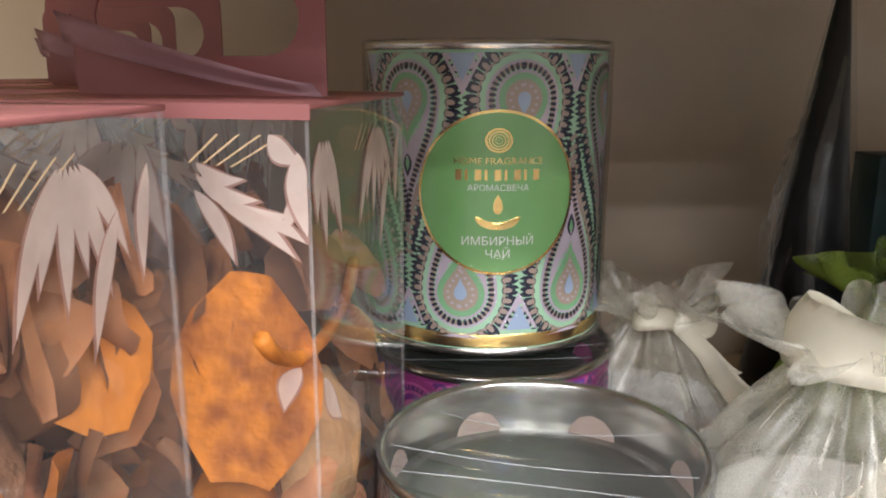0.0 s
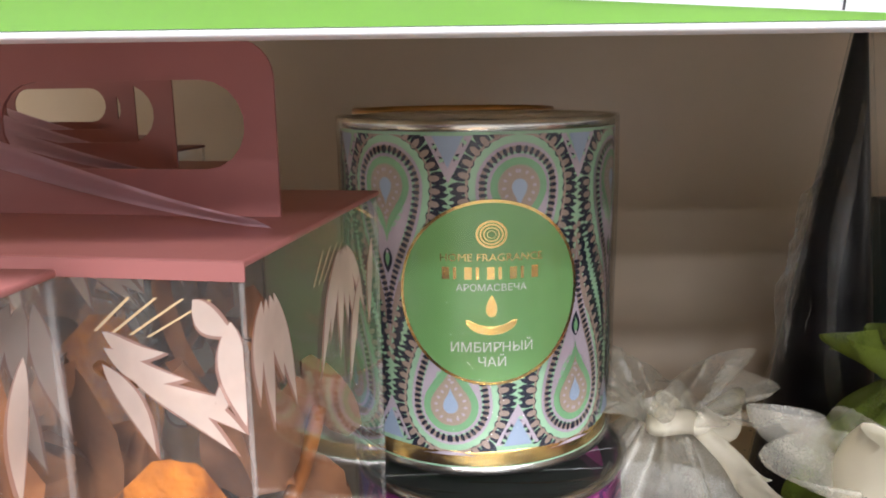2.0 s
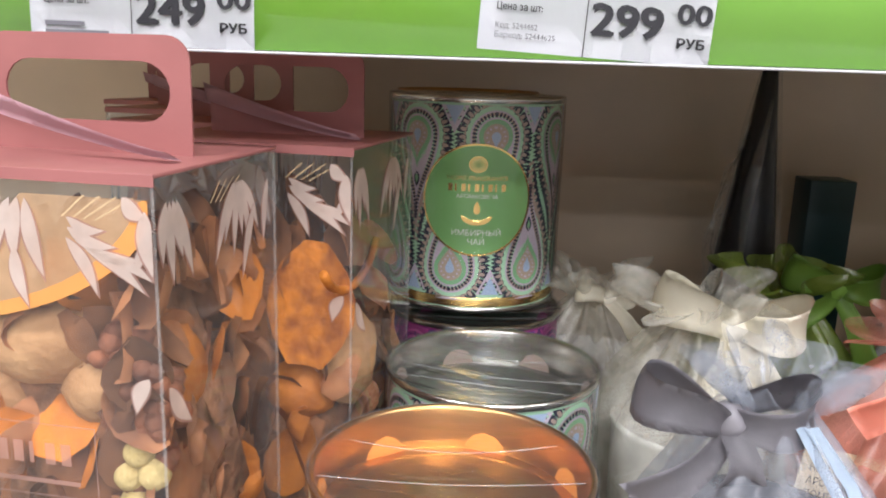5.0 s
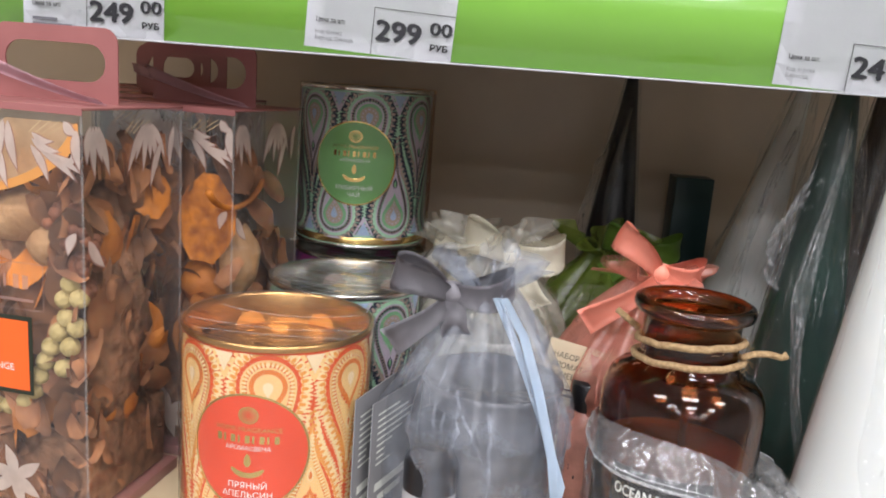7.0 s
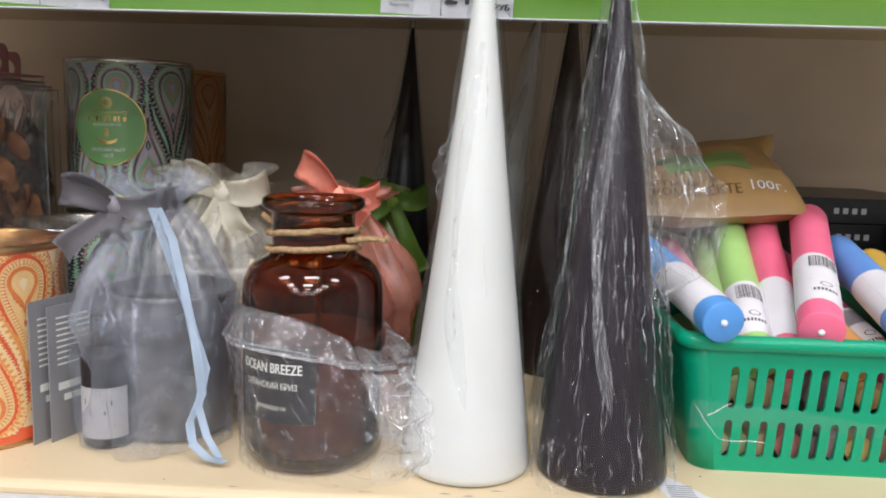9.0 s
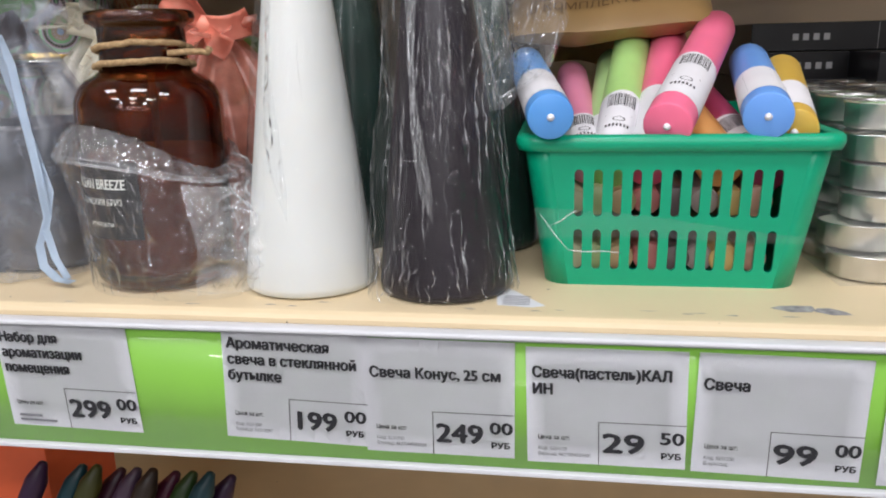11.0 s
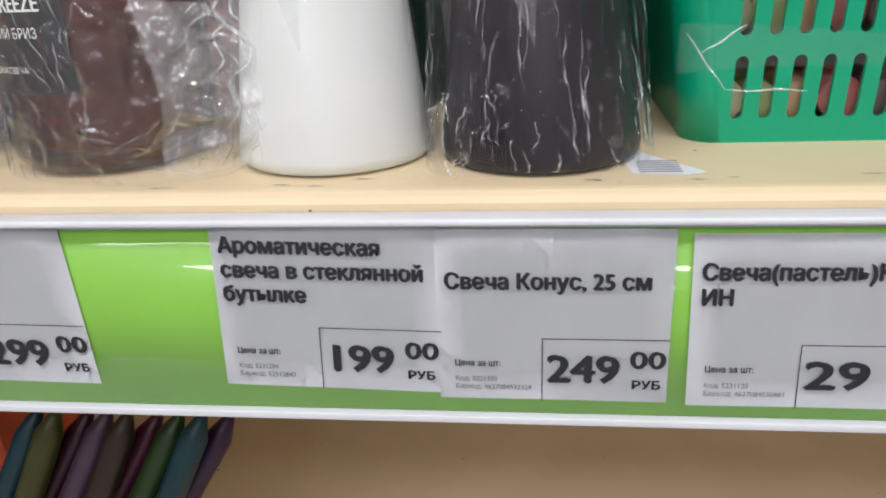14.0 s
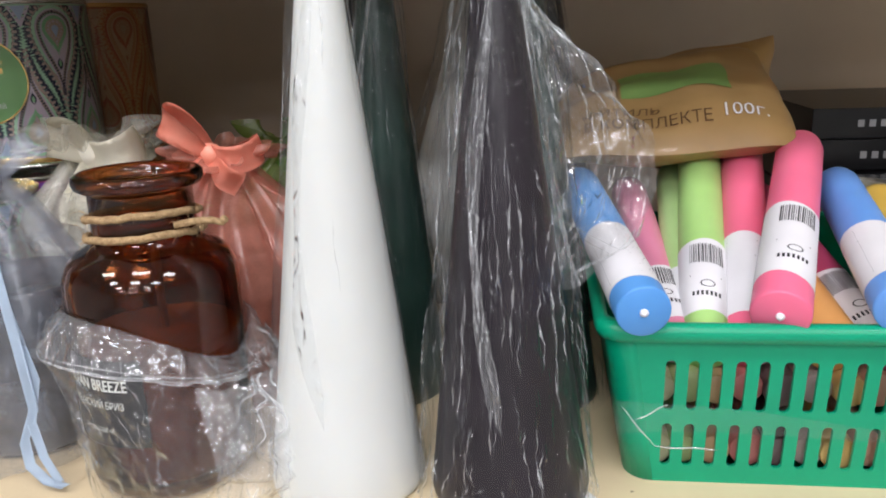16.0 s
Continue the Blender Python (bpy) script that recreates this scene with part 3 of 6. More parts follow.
def candle_tin(x, y, z, key, colours, label, metal, turn=0.0, lines=(), film_lid=True):
    t = thing("candle_tin", x, y, z, label, "candle tin", rz=turn, group="candle tins")
    R, H = 4.2, 9.95
    first = key not in TIN_MESH
    if first:
        keys = ("edge", "base", "bump", "body", "rim", "heart", "lilac", "cap", "stroke", "inner", "core", "dot", "blue")
        pieces = {k: [] for k in keys}
        for k in range(7):
            step = TAU * R / 7
            paisley(pieces, step * k + 0.75, 8.25, True)
            paisley(pieces, step * (k + 0.5) + 0.75, 2.1, False)
            # chevrons between the heads
            for zz, s in ((9.6, -1), (0.9, 1)):
                u = step * (k + (0.5 if s < 0 else 0)) + 0.75
                pieces["rim"].append(([(u - 0.66, zz), (u + 0.66, zz), (u, zz + s * 1.25)], [(0, 1, 2)]))
                pieces["blue"].append(([(u - 0.42, zz), (u + 0.42, zz), (u, zz + s * 0.85)], [(0, 1, 2)]))
        got = {}
        for n, k in enumerate(keys):
            cut = [([(u, min(9.62, max(0.62, v))) for u, v in vs], fs) for vs, fs in pieces[k]]
            got[k] = print_mesh(cut, round_tin(R + 0.008 + 0.005 * n))
        TIN_MESH[key] = got
    # walls: rolled rims top and bottom, a recessed lid
    part("body", lathe([(0, 0.15), (3.9, 0.15), (4.05, 0), (4.22, 0.04), (4.24, 0.2), (R, 0.28), (R, 9.7), (4.22, 9.76)], 72), colours["base"], t, "printed tin wall")
    part("top_rim", lathe([(4.05, 8.35), (4.07, 9.85), (4.14, 10.0), (4.24, 10.0), (4.29, 9.9), (4.27, 9.74), (4.225, 9.7)], 72), metal, t, "rolled bare metal rim")
    part("foot_rim", lathe([(3.9, 0.1), (4.06, -0.01), (4.25, 0.0), (4.27, 0.16), (4.225, 0.24)], 72), metal, t, "rolled bare metal foot")
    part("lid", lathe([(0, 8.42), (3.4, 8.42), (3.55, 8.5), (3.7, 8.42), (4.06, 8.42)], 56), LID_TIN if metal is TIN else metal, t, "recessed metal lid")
    if colours is not ORANGE_SET:
        part("gold_band", lathe([(R + 0.02, 0.28), (R + 0.025, 0.7), (R + 0.0, 0.74)], 72), GOLD, t, "gold foil band round the foot")
    pm = {k: colours[{"bump": "body", "lilac": "rim", "cap": "rim", "stroke": "edge", "core": "heart", "dot": "rim", "heart": "body"}.get(k, k)] for k in ("edge", "base", "bump", "body", "rim", "heart", "lilac", "cap", "stroke", "inner", "core", "dot", "blue")}
    if first:
        pat = part("paisley_print", TIN_MESH[key]["edge"], pm["edge"], t, "printed scallops of the paisley pattern")
        rest = {k: part(k + "_print", TIN_MESH[key][k], pm[k], pat, kind="stuff") for k in pm if k != "edge"}
        TIN_MESH[key] = {"edge": pat.data, **{k: o.data for k, o in rest.items()}}
    else:
        pat = new("paisley_print", TIN_MESH[key]["edge"])
        pat.parent = t
        for k in pm:
            if k != "edge":
                o = new(k + "_print", TIN_MESH[key][k])
                o.parent = pat
                tagged(o, kind="stuff")
    if lines:
        DZ = 5.35
        off = round_tin(R + 0.1)
        circle = ellipse(2.46, 2.50, 64)
        lab = part("round_label", print_mesh([fill(circle, 0, DZ, 6)], round_tin(R + 0.085)), colours["disc"], t, "round label with gold border and writing")
        gold = [ring(circle, 1.0, 1.035, 0, DZ)]
        for r in (0.12, 0.22, 0.32, 0.42):
            gold.append(ring(ellipse(r, r * 0.9, 24), 1.0, 0.84, 0, DZ + 1.65))
        gold.append(line_of("HOME FRAGRANCE", 0.30, 0, DZ + 0.92, "c", 0.004, 1.05))
        # the maker's mark as plain upright shapes
        for k in range(9):
            gold.append(bar(-1.32 + 0.3 * k, -1.32 + 0.3 * k + (0.09 if k % 2 else 0.2), DZ + 0.42, DZ + 0.76))
        bowl = [(0.7 * math.cos(a), 0.42 * math.sin(a)) for a in [math.pi + math.pi * i / 14 for i in range(15)]]
        gold.append(fill(bowl, 0, DZ - 0.72, 1))
        gold.append(fill([(p, q) for p, q in drop(0.15, 0.62, 16, 0.8)], 0, DZ - 0.33, 1))
        part("gold_print", print_mesh(gold, off), GOLD, lab, "gold foil lamp, rings and lettering", smooth=False)
        white = [line_of("АРОМАСВЕЧА", 0.27, 0, DZ + 0.1, "c", 0.003)]
        white += [line_of(s, 0.38, 0, DZ - 1.62 - 0.42 * k, "c", 0.012, 1.0) for k, s in enumerate(lines)]
        part("white_print", print_mesh(white, off), LETTER_WHITE, lab, "white lettering", smooth=False)
    if film_lid:
        def lid(u, v):
            a, r = TAU * u, 4.33 * v
            return (r * math.cos(a), r * math.sin(a), 9.93 - 0.35 * (1 - v * v) + 0.10 * noise.noise((r * math.cos(a) * 0.5, r * math.sin(a) * 1.6, z)) * (1 - v ** 4) + 0.1 * v)
        wrap = part("shrink_film", sheet(lid, 48, 14, True), LIDFILM, t, "clear shrink film stretched over the rim")
        side = part("film_sleeve", sheet(lambda u, v: ((4.36 + 0.05 * noise.noise((3 * math.cos(TAU * u), 3 * math.sin(TAU * u), v * 2))) * math.cos(TAU * u), (4.36 + 0.05 * noise.noise((3 * math.cos(TAU * u), 3 * math.sin(TAU * u), v * 2))) * math.sin(TAU * u), 0.1 + 9.9 * v), 64, 10, True), SLEEVE, t, "clear shrink film sleeve")
        pulls = []
        for y0, bow_y in ((-2.2, 0.6), (-0.9, 0.2), (1.6, -0.3)):
            row = [(-3.9 + 7.8 * i / 14, y0 + bow_y * math.sin(math.pi * i / 14) + 0.02 * i, 9.86 - 0.30 * math.sin(math.pi * i / 14)) for i in range(15)]
            pulls.append(tube([p for p in row if math.hypot(p[0], p[1]) < 4.2], 0.016, 5))
        pull = part("film_pull_lines", merge(*pulls), CREASE, wrap, "pale stretch lines in the film", kind="stuff")
        pull.visible_shadow = wrap.visible_shadow = side.visible_shadow = False
    return t


SLEEVE = film("shrink_sleeve", 0.1, (20, 20, 6), rough=0.06, haze=0.015, ior=1.35)
candle_tin(-25.4, 23.4, 0, "purple", PURPLE_SET, "purple and magenta patterned candle tin under another tin", TIN)
candle_tin(-25.7, 24.4, 10.35, "mint", GREEN_SET, "mint green paisley candle tin stacked on another tin", TIN, lines=("ИМБИРНЫЙ", "ЧАЙ"), turn=2)
candle_tin(-24.7, 14.9, 0, "mint", GREEN_SET, "mint green paisley candle tin with bare metal lid", TIN, turn=-15)
candle_tin(-26.1, 6.4, 0, "orange", ORANGE_SET, "orange and cream paisley candle tin with red label", BRASS, lines=("ПРЯНЫЙ", "АПЕЛЬСИН"), turn=0)
candle_tin(-26.2, 33.6, 0, "rust", RUST_SET, "dark rust patterned candle tin at the back", BRASS, film_lid=False)
candle_tin(-26.2, 33.6, 10.35, "rust", RUST_SET, "dark rust patterned candle tin stacked at the back", BRASS, film_lid=False)

# ---------------------------------------------------------------- potpourri boxes
LEAF_WHITE = organza("white_leaf_print", (0.84, 0.73, 0.65), 0.70, 90.0)
TWIG = material("tan_printed_twig", (0.58, 0.42, 0.24), 0.5)
LEAF_PINK = organza("pink_leaf_print", (0.60, 0.36, 0.30), 0.55, 90.0)
PEACH = organza("peach_slice_print", (0.78, 0.50, 0.28), 0.72, 90.0)
RUSTLINE = material("rust_outline_print", (0.62, 0.28, 0.08), 0.5)
PETAL = material("dried_petal", (0.36, 0.15, 0.06), 0.75, second=(0.14, 0.055, 0.025), scale=70, bump=0.4, bump_scale=150, island=0.5)
PETAL_OR = material("orange_dried_leaf", (0.66, 0.22, 0.025), 0.7, second=(0.30, 0.09, 0.015), scale=60, bump=0.5, bump_scale=200, island=0.25)
BIG_LEAF = material("bright_orange_leaf", (0.70, 0.23, 0.02), 0.65, second=(0.24, 0.065, 0.012), scale=130, bump=0.5, bump_scale=260)
NUT = material("tan_dried_pod", (0.52, 0.30, 0.14), 0.75, second=(0.34, 0.17, 0.07), scale=90, bump=0.5, bump_scale=300)
CONEM = material("brown_dried_cone", (0.28, 0.10, 0.045), 0.8, second=(0.12, 0.04, 0.02), scale=120, bump=0.5, bump_scale=300, island=0.3)
BEAD = material("straw_bead", (0.55, 0.42, 0.18), 0.75, second=(0.38, 0.28, 0.10), scale=200, bump=0.7, bump_scale=350)
CRUMB = material("bark_crumbs", (0.30, 0.14, 0.07), 0.9, second=(0.10, 0.045, 0.02), scale=160, bump=1.0, bump_scale=250)
ORANGE_LABEL = material("orange_label", (0.85, 0.13, 0.02), 0.45, var=0.03)
DARKGREEN = material("dark_label_frame", (0.02, 0.025, 0.015), 0.4)
# pale haze for the strips on the box folds, a painted edge highlight
EDGE = film("plastic_box_edge", 0.0, rough=0.15, haze=0.10, haze_colour=(0.8, 0.75, 0.72))


def ball(r, n=16, bumpy=0.08, sx=1, sz=1, seed=0.0):
    return sheet(lambda u, v: tuple(Vector((sx * r * math.sin(math.pi * v) * math.cos(TAU * u), r * math.sin(math.pi * v) * math.sin(TAU * u), sz * r * math.cos(math.pi * v))) * (1 + bumpy * noise.noise((3 * math.cos(TAU * u) * math.sin(math.pi * v) + seed, 3 * math.sin(TAU * u) * math.sin(math.pi * v), 3 * math.cos(math.pi * v))))), n, n // 2, True)


def petal(long, wide, curl, rng):
    k = rng.uniform(0, 9)
    return sheet(lambda u, v: ((u - 0.5) * wide * math.sin(math.pi * (0.12 + 0.8 * v)) * (1 + 0.15 * noise.noise((k, v * 3, 0))), (v - 0.5) * long, curl * ((u - 0.5) ** 2 * 2.2 + (v - 0.5) ** 2) + 0.08 * noise.noise((u * 3, v * 3, k))), 4, 5)


def flakes(rng, count, W, D, z0, z1, lo, hi):
    got = []
    for _ in range(count):
        b = petal(rng.uniform(lo, hi), rng.uniform(lo, hi) * 0.75, rng.uniform(-0.9, 0.9), rng)
        x, y = rng.uniform(-W + 0.9, -0.9), rng.uniform(0.7, D - 0.7)
        side = rng.random()
        if side < 0.42:
            y = rng.uniform(0.5, 1.2)
        elif side < 0.75:
            x = -rng.uniform(0.5, 1.2)
        tilt = (90 + rng.uniform(-40, 40), rng.uniform(-50, 50), rng.uniform(-60, 60) + (90 if 0.42 <= side < 0.75 else 0))
        got.append(moved(b, shift(x, y, rng.uniform(z0, z1), *tilt)))
    out = merge(*got)
    for v in out.verts:
        v.co.x = min(-0.15, max(-W + 0.15, v.co.x))
        v.co.y = min(D - 0.15, max(0.15, v.co.y))
        v.co.z = min(18.0, max(0.2, v.co.z))
    return out


def potpourri_box(x, y, turn, label, seed, front, full=True):
    rng = random.Random(seed)
    W, D, H = 8.0, 7.5, 18.75
    t = thing("potpourri_box", x, y, 0, label, "gift box", rz=turn, group="potpourri boxes")
    corner = [(0.0, 0.0), (0.0, D), (-W, D), (-W, 0.0)]
    walls = bmesh.new()
    lo, hi = [walls.verts.new((a, b, 0.1)) for a, b in corner], [walls.verts.new((a, b, H)) for a, b in corner]
    for i in range(4):
        walls.faces.new((lo[i], lo[(i + 1) % 4], hi[(i + 1) % 4], hi[i]))
    clear = part("clear_sleeve", walls, PLASTIC, t, "clear glossy plastic walls", smooth=False)
    clear.visible_shadow = False
    for ex, ey in ((-0.06, 0.06), (-0.06, D - 0.06), (-W + 0.06, 0.06)):
        e = part("fold_edge", block(ex - 0.035, ex + 0.035, ey - 0.035, ey + 0.035, 0.1, H, 0.01), EDGE, clear, smooth=False)
        e.visible_shadow = False
    part("base_tray", block(-W + 0.1, -0.1, 0.1, D - 0.1, 0, 0.6, 0.05), PINK, t, "pink card tray")
    # card top: roof panel, folded lip and handle with a slot
    top = part("card_top", block(-W - 0.03, 0.03, -0.03, D + 0.03, H, H + 0.12, 0.04), PINK, t, "dusty pink card top")
    part("front_lip", block(-W - 0.05, 0.05, -0.06, -0.03, H - 0.18, H + 0.1), PINK, top, smooth=False)
    bm = bmesh.new()
    hx0, hx1, hz0, hz1 = -W + 0.95, -0.85, H + 0.1, H + 3.35
    outer = []
    for cx, cz, a0 in ((hx1 - 0.7, hz1 - 0.7, 0), (hx0 + 0.7, hz1 - 0.7, 90)):
        outer += [(cx + 0.7 * math.cos(radians(a0 + 15 * i)), cz + 0.7 * math.sin(radians(a0 + 15 * i))) for i in range(7)]
    outer += [(hx0, hz0), (hx1, hz0)]
    sx0, sx1, sz, sr = hx0 + 0.6, hx1 - 0.6, H + 1.82, 0.82
    slot = [(sx1 - sr + sr * math.cos(radians(-90 + 20 * i)), sz + sr * math.sin(radians(-90 + 20 * i))) for i in range(10)]
    slot += [(sx0 + sr + sr * math.cos(radians(90 + 20 * i)), sz + sr * math.sin(radians(90 + 20 * i))) for i in range(10)]
    ov, sv = [bm.verts.new((a, 0, b)) for a, b in outer], [bm.verts.new((a, 0, b)) for a, b in slot]
    edges = [bm.edges.new((r[i], r[(i + 1) % len(r)])) for r in (ov, sv) for i in range(len(r))]
    bmesh.ops.triangle_fill(bm, use_beauty=True, use_dissolve=False, edges=edges)
    bmesh.ops.solidify(bm, geom=bm.faces[:], thickness=0.07)
    part("handle", moved(bm, shift(0, 3.7, 0)), PINK, top, "upright card handle with long slot", smooth=False)
    # the slot's flap, folded out as a pale tongue lying on the top
    k = [i / 12 for i in range(13)]
    pts = [(hx1 + 0.35 + (hx0 - hx1 - 0.1) * q, 2.0 + 0.8 * q, H + 0.28 + 1.35 * q ** 1.3) for q in k]
    part("folded_tongue", strip(pts, [(0.0, 0.75 - 0.4 * q, -0.3 - 0.5 * q) for q in k], 0.75, 3, 0.06), PINK_PALE, top, "pale inner card tongue folded down")
    # printed leaves on the front and the right side
    fr = lambda yy: on_front(-yy)
    side = lambda xx: (lambda u, z: (xx, u, z))
    if front == "slice":
        arc = ellipse(7.2, 4.0, 60)
        ok = lambda vs: [(min(-0.15, max(-W + 0.15, u)), min(H - 0.5, z)) for u, z in vs]
        pa, pb = ring(arc, 1.0, 0.55, -7.2, 19.0), ring(arc, 1.05, 0.97, -7.2, 19.0)
        part("orange_slice_print", print_mesh([(ok(pa[0]), pa[1])], fr(0.01)), PEACH, clear, "peach citrus slice print")
        part("slice_outline", print_mesh([(ok(pb[0]), pb[1])], fr(0.018)), RUSTLINE, clear)
    # each printed leaf: a pink edge and a pale body
    def spray(place, off, items, edge, name):
        rim, body = [], []
        for u, z, long, wide, turn, bend in items:
            for got, q in ((rim, 1.0), (body, 0.80)):
                base = leaf(long * (0.93 if q < 1 else 1), wide * q, turn, bend, 12)
                got.append(fill([(min(edge, u + p), z + r) for p, r in base], steps=1))
        rim_part = part(name, print_mesh(rim, place(off)), LEAF_PINK, clear, "pale leaves printed on the plastic", kind="stuff")
        part("leaf_body", print_mesh(body, place(off + 0.012)), LEAF_WHITE, rim_part, kind="stuff")

    def blade(u0, d0, u1, d1, wide, bend=0.1):
        """A leaf from one place to another, both given from the top corner."""
        return (u0, H - d0, math.hypot(u1 - u0, d1 - d0), wide * 1.0, math.atan2(-(u1 - u0), d0 - d1), bend)

    ear = [blade(-2.25, 1.0, -1.2, 1.3, 0.36, 0.16), blade(-2.25, 1.25, -0.9, 1.7, 0.42, 0.16), blade(-1.7, 1.75, -0.25, 1.95, 0.36, 0.12), blade(-1.85, 1.7, -0.2, 2.85, 0.40, -0.12),
           blade(-1.25, 2.0, -0.02, 2.5, 0.34, -0.12), blade(-2.3, 1.5, -1.5, 3.0, 0.42, -0.1), blade(-0.5, 2.2, -0.02, 1.5, 0.3, -0.1)]
    corner_leaves = [blade(-0.2, 0.75, -0.05, 2.45, 0.55, 0.08), blade(-0.75, 0.45, -0.1, 1.0, 0.5, 0.1), blade(-0.3, 4.9, -0.7, 5.9, 0.5, 0.1)]
    fan = [(blade(-3.9 + 0.2 * k, 0.6, -5.3 + 0.8 * k, 2.3 + 0.4 * (k % 2), 0.5, 0.1)) for k in range(4)] + [blade(-4.2, 1.6, -5.4, 3.3, 0.5, 0.1), blade(-3.7, 1.8, -3.4, 3.4, 0.45, 0.1)]
    far_ear = [(u - 4.2, z + 0.1, long, wide, turn, bend) for u, z, long, wide, turn, bend in ear[:5]]
    for u0, items in ((0.02, ear), (0.07, corner_leaves), (0.045, fan), (0.06, far_ear)):
        spray(fr, u0, items, -0.04, "front_leaf_print")
    hang = [blade(0.5 + 0.16 * k, 0.6, 0.25 + 0.5 * k, 2.2 + 0.6 * (k % 2), 0.5, 0.1 - 0.04 * k) for k in range(4)]
    tuft = [blade(4.2 + 0.1 * k, 0.6, 2.9 + 0.6 * k, 2.3 + 0.5 * ((k + 1) % 2), 0.46, 0.1 - 0.04 * k) for k in range(6)]
    low = [blade(0.2, 5.2, 1.3, 6.6, 0.6), blade(5.6, 1.4, 4.6, 3.6, 0.5), blade(6.6, 0.8, 6.2, 2.8, 0.5)]
    for u0, items in ((0.02, hang), (0.045, tuft), (0.06, low)):
        spray(side, u0, items, D - 0.1, "side_leaf_print")
    for place, u0 in ((fr, -0.2), (fr, -4.6), (side, 5.0)):
        twigs = []
        for k in range(4):
            a, b, c, d = u0 - 2.2 + 0.28 * k, H - 1.0 - 0.02 * k, u0 - 1.6 + 0.42 * k, H - 0.46
            twigs.append(([(a, b), (c, d), (c + 0.06, d), (a + 0.06, b)], [(0, 1, 2, 3)]))
        part("twig_print", print_mesh(twigs, place(0.012)), TWIG, clear, "thin tan printed twigs", smooth=False, kind="stuff")
    # low printed sprig
    ps = [fill([(-3.6 + p, 2.6 + q) for p, q in leaf(1.5, 0.6, a, 0.05)], steps=1) for a in (0.3, 1.4, -1.0, 2.3, -2.2, 3.4)]
    part("sprig_print", print_mesh(ps, fr(0.02)), LEAF_WHITE, clear)
    if front == "slice":
        lab = part("scent_label", print_mesh([bar(-6.2, -2.5, 6.5, 10.0)], fr(0.03)), DARKGREEN, clear, "orange scent label with dark border", smooth=False)
        part("label_field", print_mesh([bar(-6.0, -2.7, 6.7, 9.8)], fr(0.04)), ORANGE_LABEL, lab, smooth=False)
        part("label_word", print_mesh([line_of("ORANGE", 0.42, -4.3, 7.55, "c", 0.02)], fr(0.05)), LETTER_WHITE, lab, smooth=False)
        fine = [bar(-6.9, -1.9, 12.3, 12.33), bar(-6.9, -1.9, 10.3, 10.33), bar(-1.93, -1.9, 10.3, 12.3)]
        fine += [bar(-5.6 + 0.45 * k, -5.6 + 0.45 * k + (0.12 if k % 3 == 1 else 0.28), 11.2, 11.8) for k in range(7)]
        fine += [bar(-5.6, -2.4, 10.65, 10.78)]
        part("maker_frame", print_mesh(fine, fr(0.03)), LEAF_PINK, clear, "thin pale frame with plain marks", smooth=False)
    # the filling
    part("bark_crumbs", block(-W + 0.3, -0.5, 0.7, D - 0.5, 0.65, 4.5 if full else 13.5, 0.3), CRUMB, t, kind="stuff")
    part("dried_petals", flakes(rng, 230 if front == "slice" else 120, W, D, 1.0, 17.2 if front == "slice" else 16.0, 1.2, 3.0), PETAL, t, "brown curled dried petals", kind="stuff")
    part("dried_leaves", flakes(rng, 26 if front == "slice" else 5, W, D, 4.0, 16.0 if front == "slice" else 12.0, 2.0, 3.6), PETAL_OR, t, "orange dried leaves", kind="stuff")
    core = part("petal_heap", ball(3.4, 20, 0.35, 1.15, 2.3 if front == "slice" else 1.4, seed), CRUMB, t, "heap of brown petals in the middle")
    core.location = (-W / 2 * CM, D / 2 * CM + 0.002, (8.6 if front == "slice" else 6.0) * CM)
    if front == "slice":
        for bx, bz, r, s in ((-4.1, 14.1, 1.25, 1.5), (-2.5, 12.9, 1.05, 1.0), (-5.6, 12.3, 1.1, 1.1), (-7.2, 14.2, 1.3, 1.2)):
            part("dried_pod", moved(ball(r, 18, 0.12, s, 1, bx), shift(bx, 1.45, bz, 0, -12, 0)), NUT, t, "tan round dried pod")
        for bx, bz in ((-0.95, 12.9), (-1.5, 13.9), (-1.1, 11.6)):
            bits = [moved(ball(0.32, 8, 0.2), shift(bx + rng.uniform(-0.7, 0.7), 1.0 + rng.uniform(-0.4, 0.5), bz + rng.uniform(-0.8, 0.8))) for _ in range(30)]
            part("dried_cone", merge(*bits), CONEM, t, "small brown alder cone")
        path = [(-0.7, 11.5), (-1.0, 10.8), (-0.9, 10.0), (-1.3, 9.3), (-1.7, 8.6), (-2.0, 7.9), (-2.3, 7.2), (-2.6, 6.5), (-3.1, 5.9), (-3.8, 5.6), (-4.6, 5.5), (-5.4, 5.6), (-0.3, 10.9), (-0.45, 9.6), (-0.8, 8.7), (-1.1, 7.7)]
        for bx, bz in path:
            part("bead", moved(ball(0.43, 14, 0.06), shift(bx - 0.4, 0.62, bz)), BEAD, t)
    else:
        part("large_leaf", moved(petal(4.6, 3.3, 0.3, rng), shift(-1.6, 0.4, 13.3, 90, 6, 4)), BIG_LEAF, t, "large orange dried leaf against the wall")
        part("dried_pod", moved(ball(1.5, 18, 0.15, 0.7, 1.3, 2), shift(-1.0, 2.4, 10.8)), NUT, t, "tan round dried pod")
        part("dried_pod", moved(ball(1.3, 18, 0.15, 1, 1, 5), shift(-2.5, 1.6, 9.6)), PETAL_OR, t)
        ring_pts = [(-0.35, 1.0 + 3.2 * math.cos(a), 16.2 + 2.3 * math.sin(a)) for a in [-2.6 + 0.16 * i for i in range(14)]]
        part("orange_slice", tube(ring_pts, 0.16, 6), PETAL_OR, t, "curled dried orange rim")
    return t


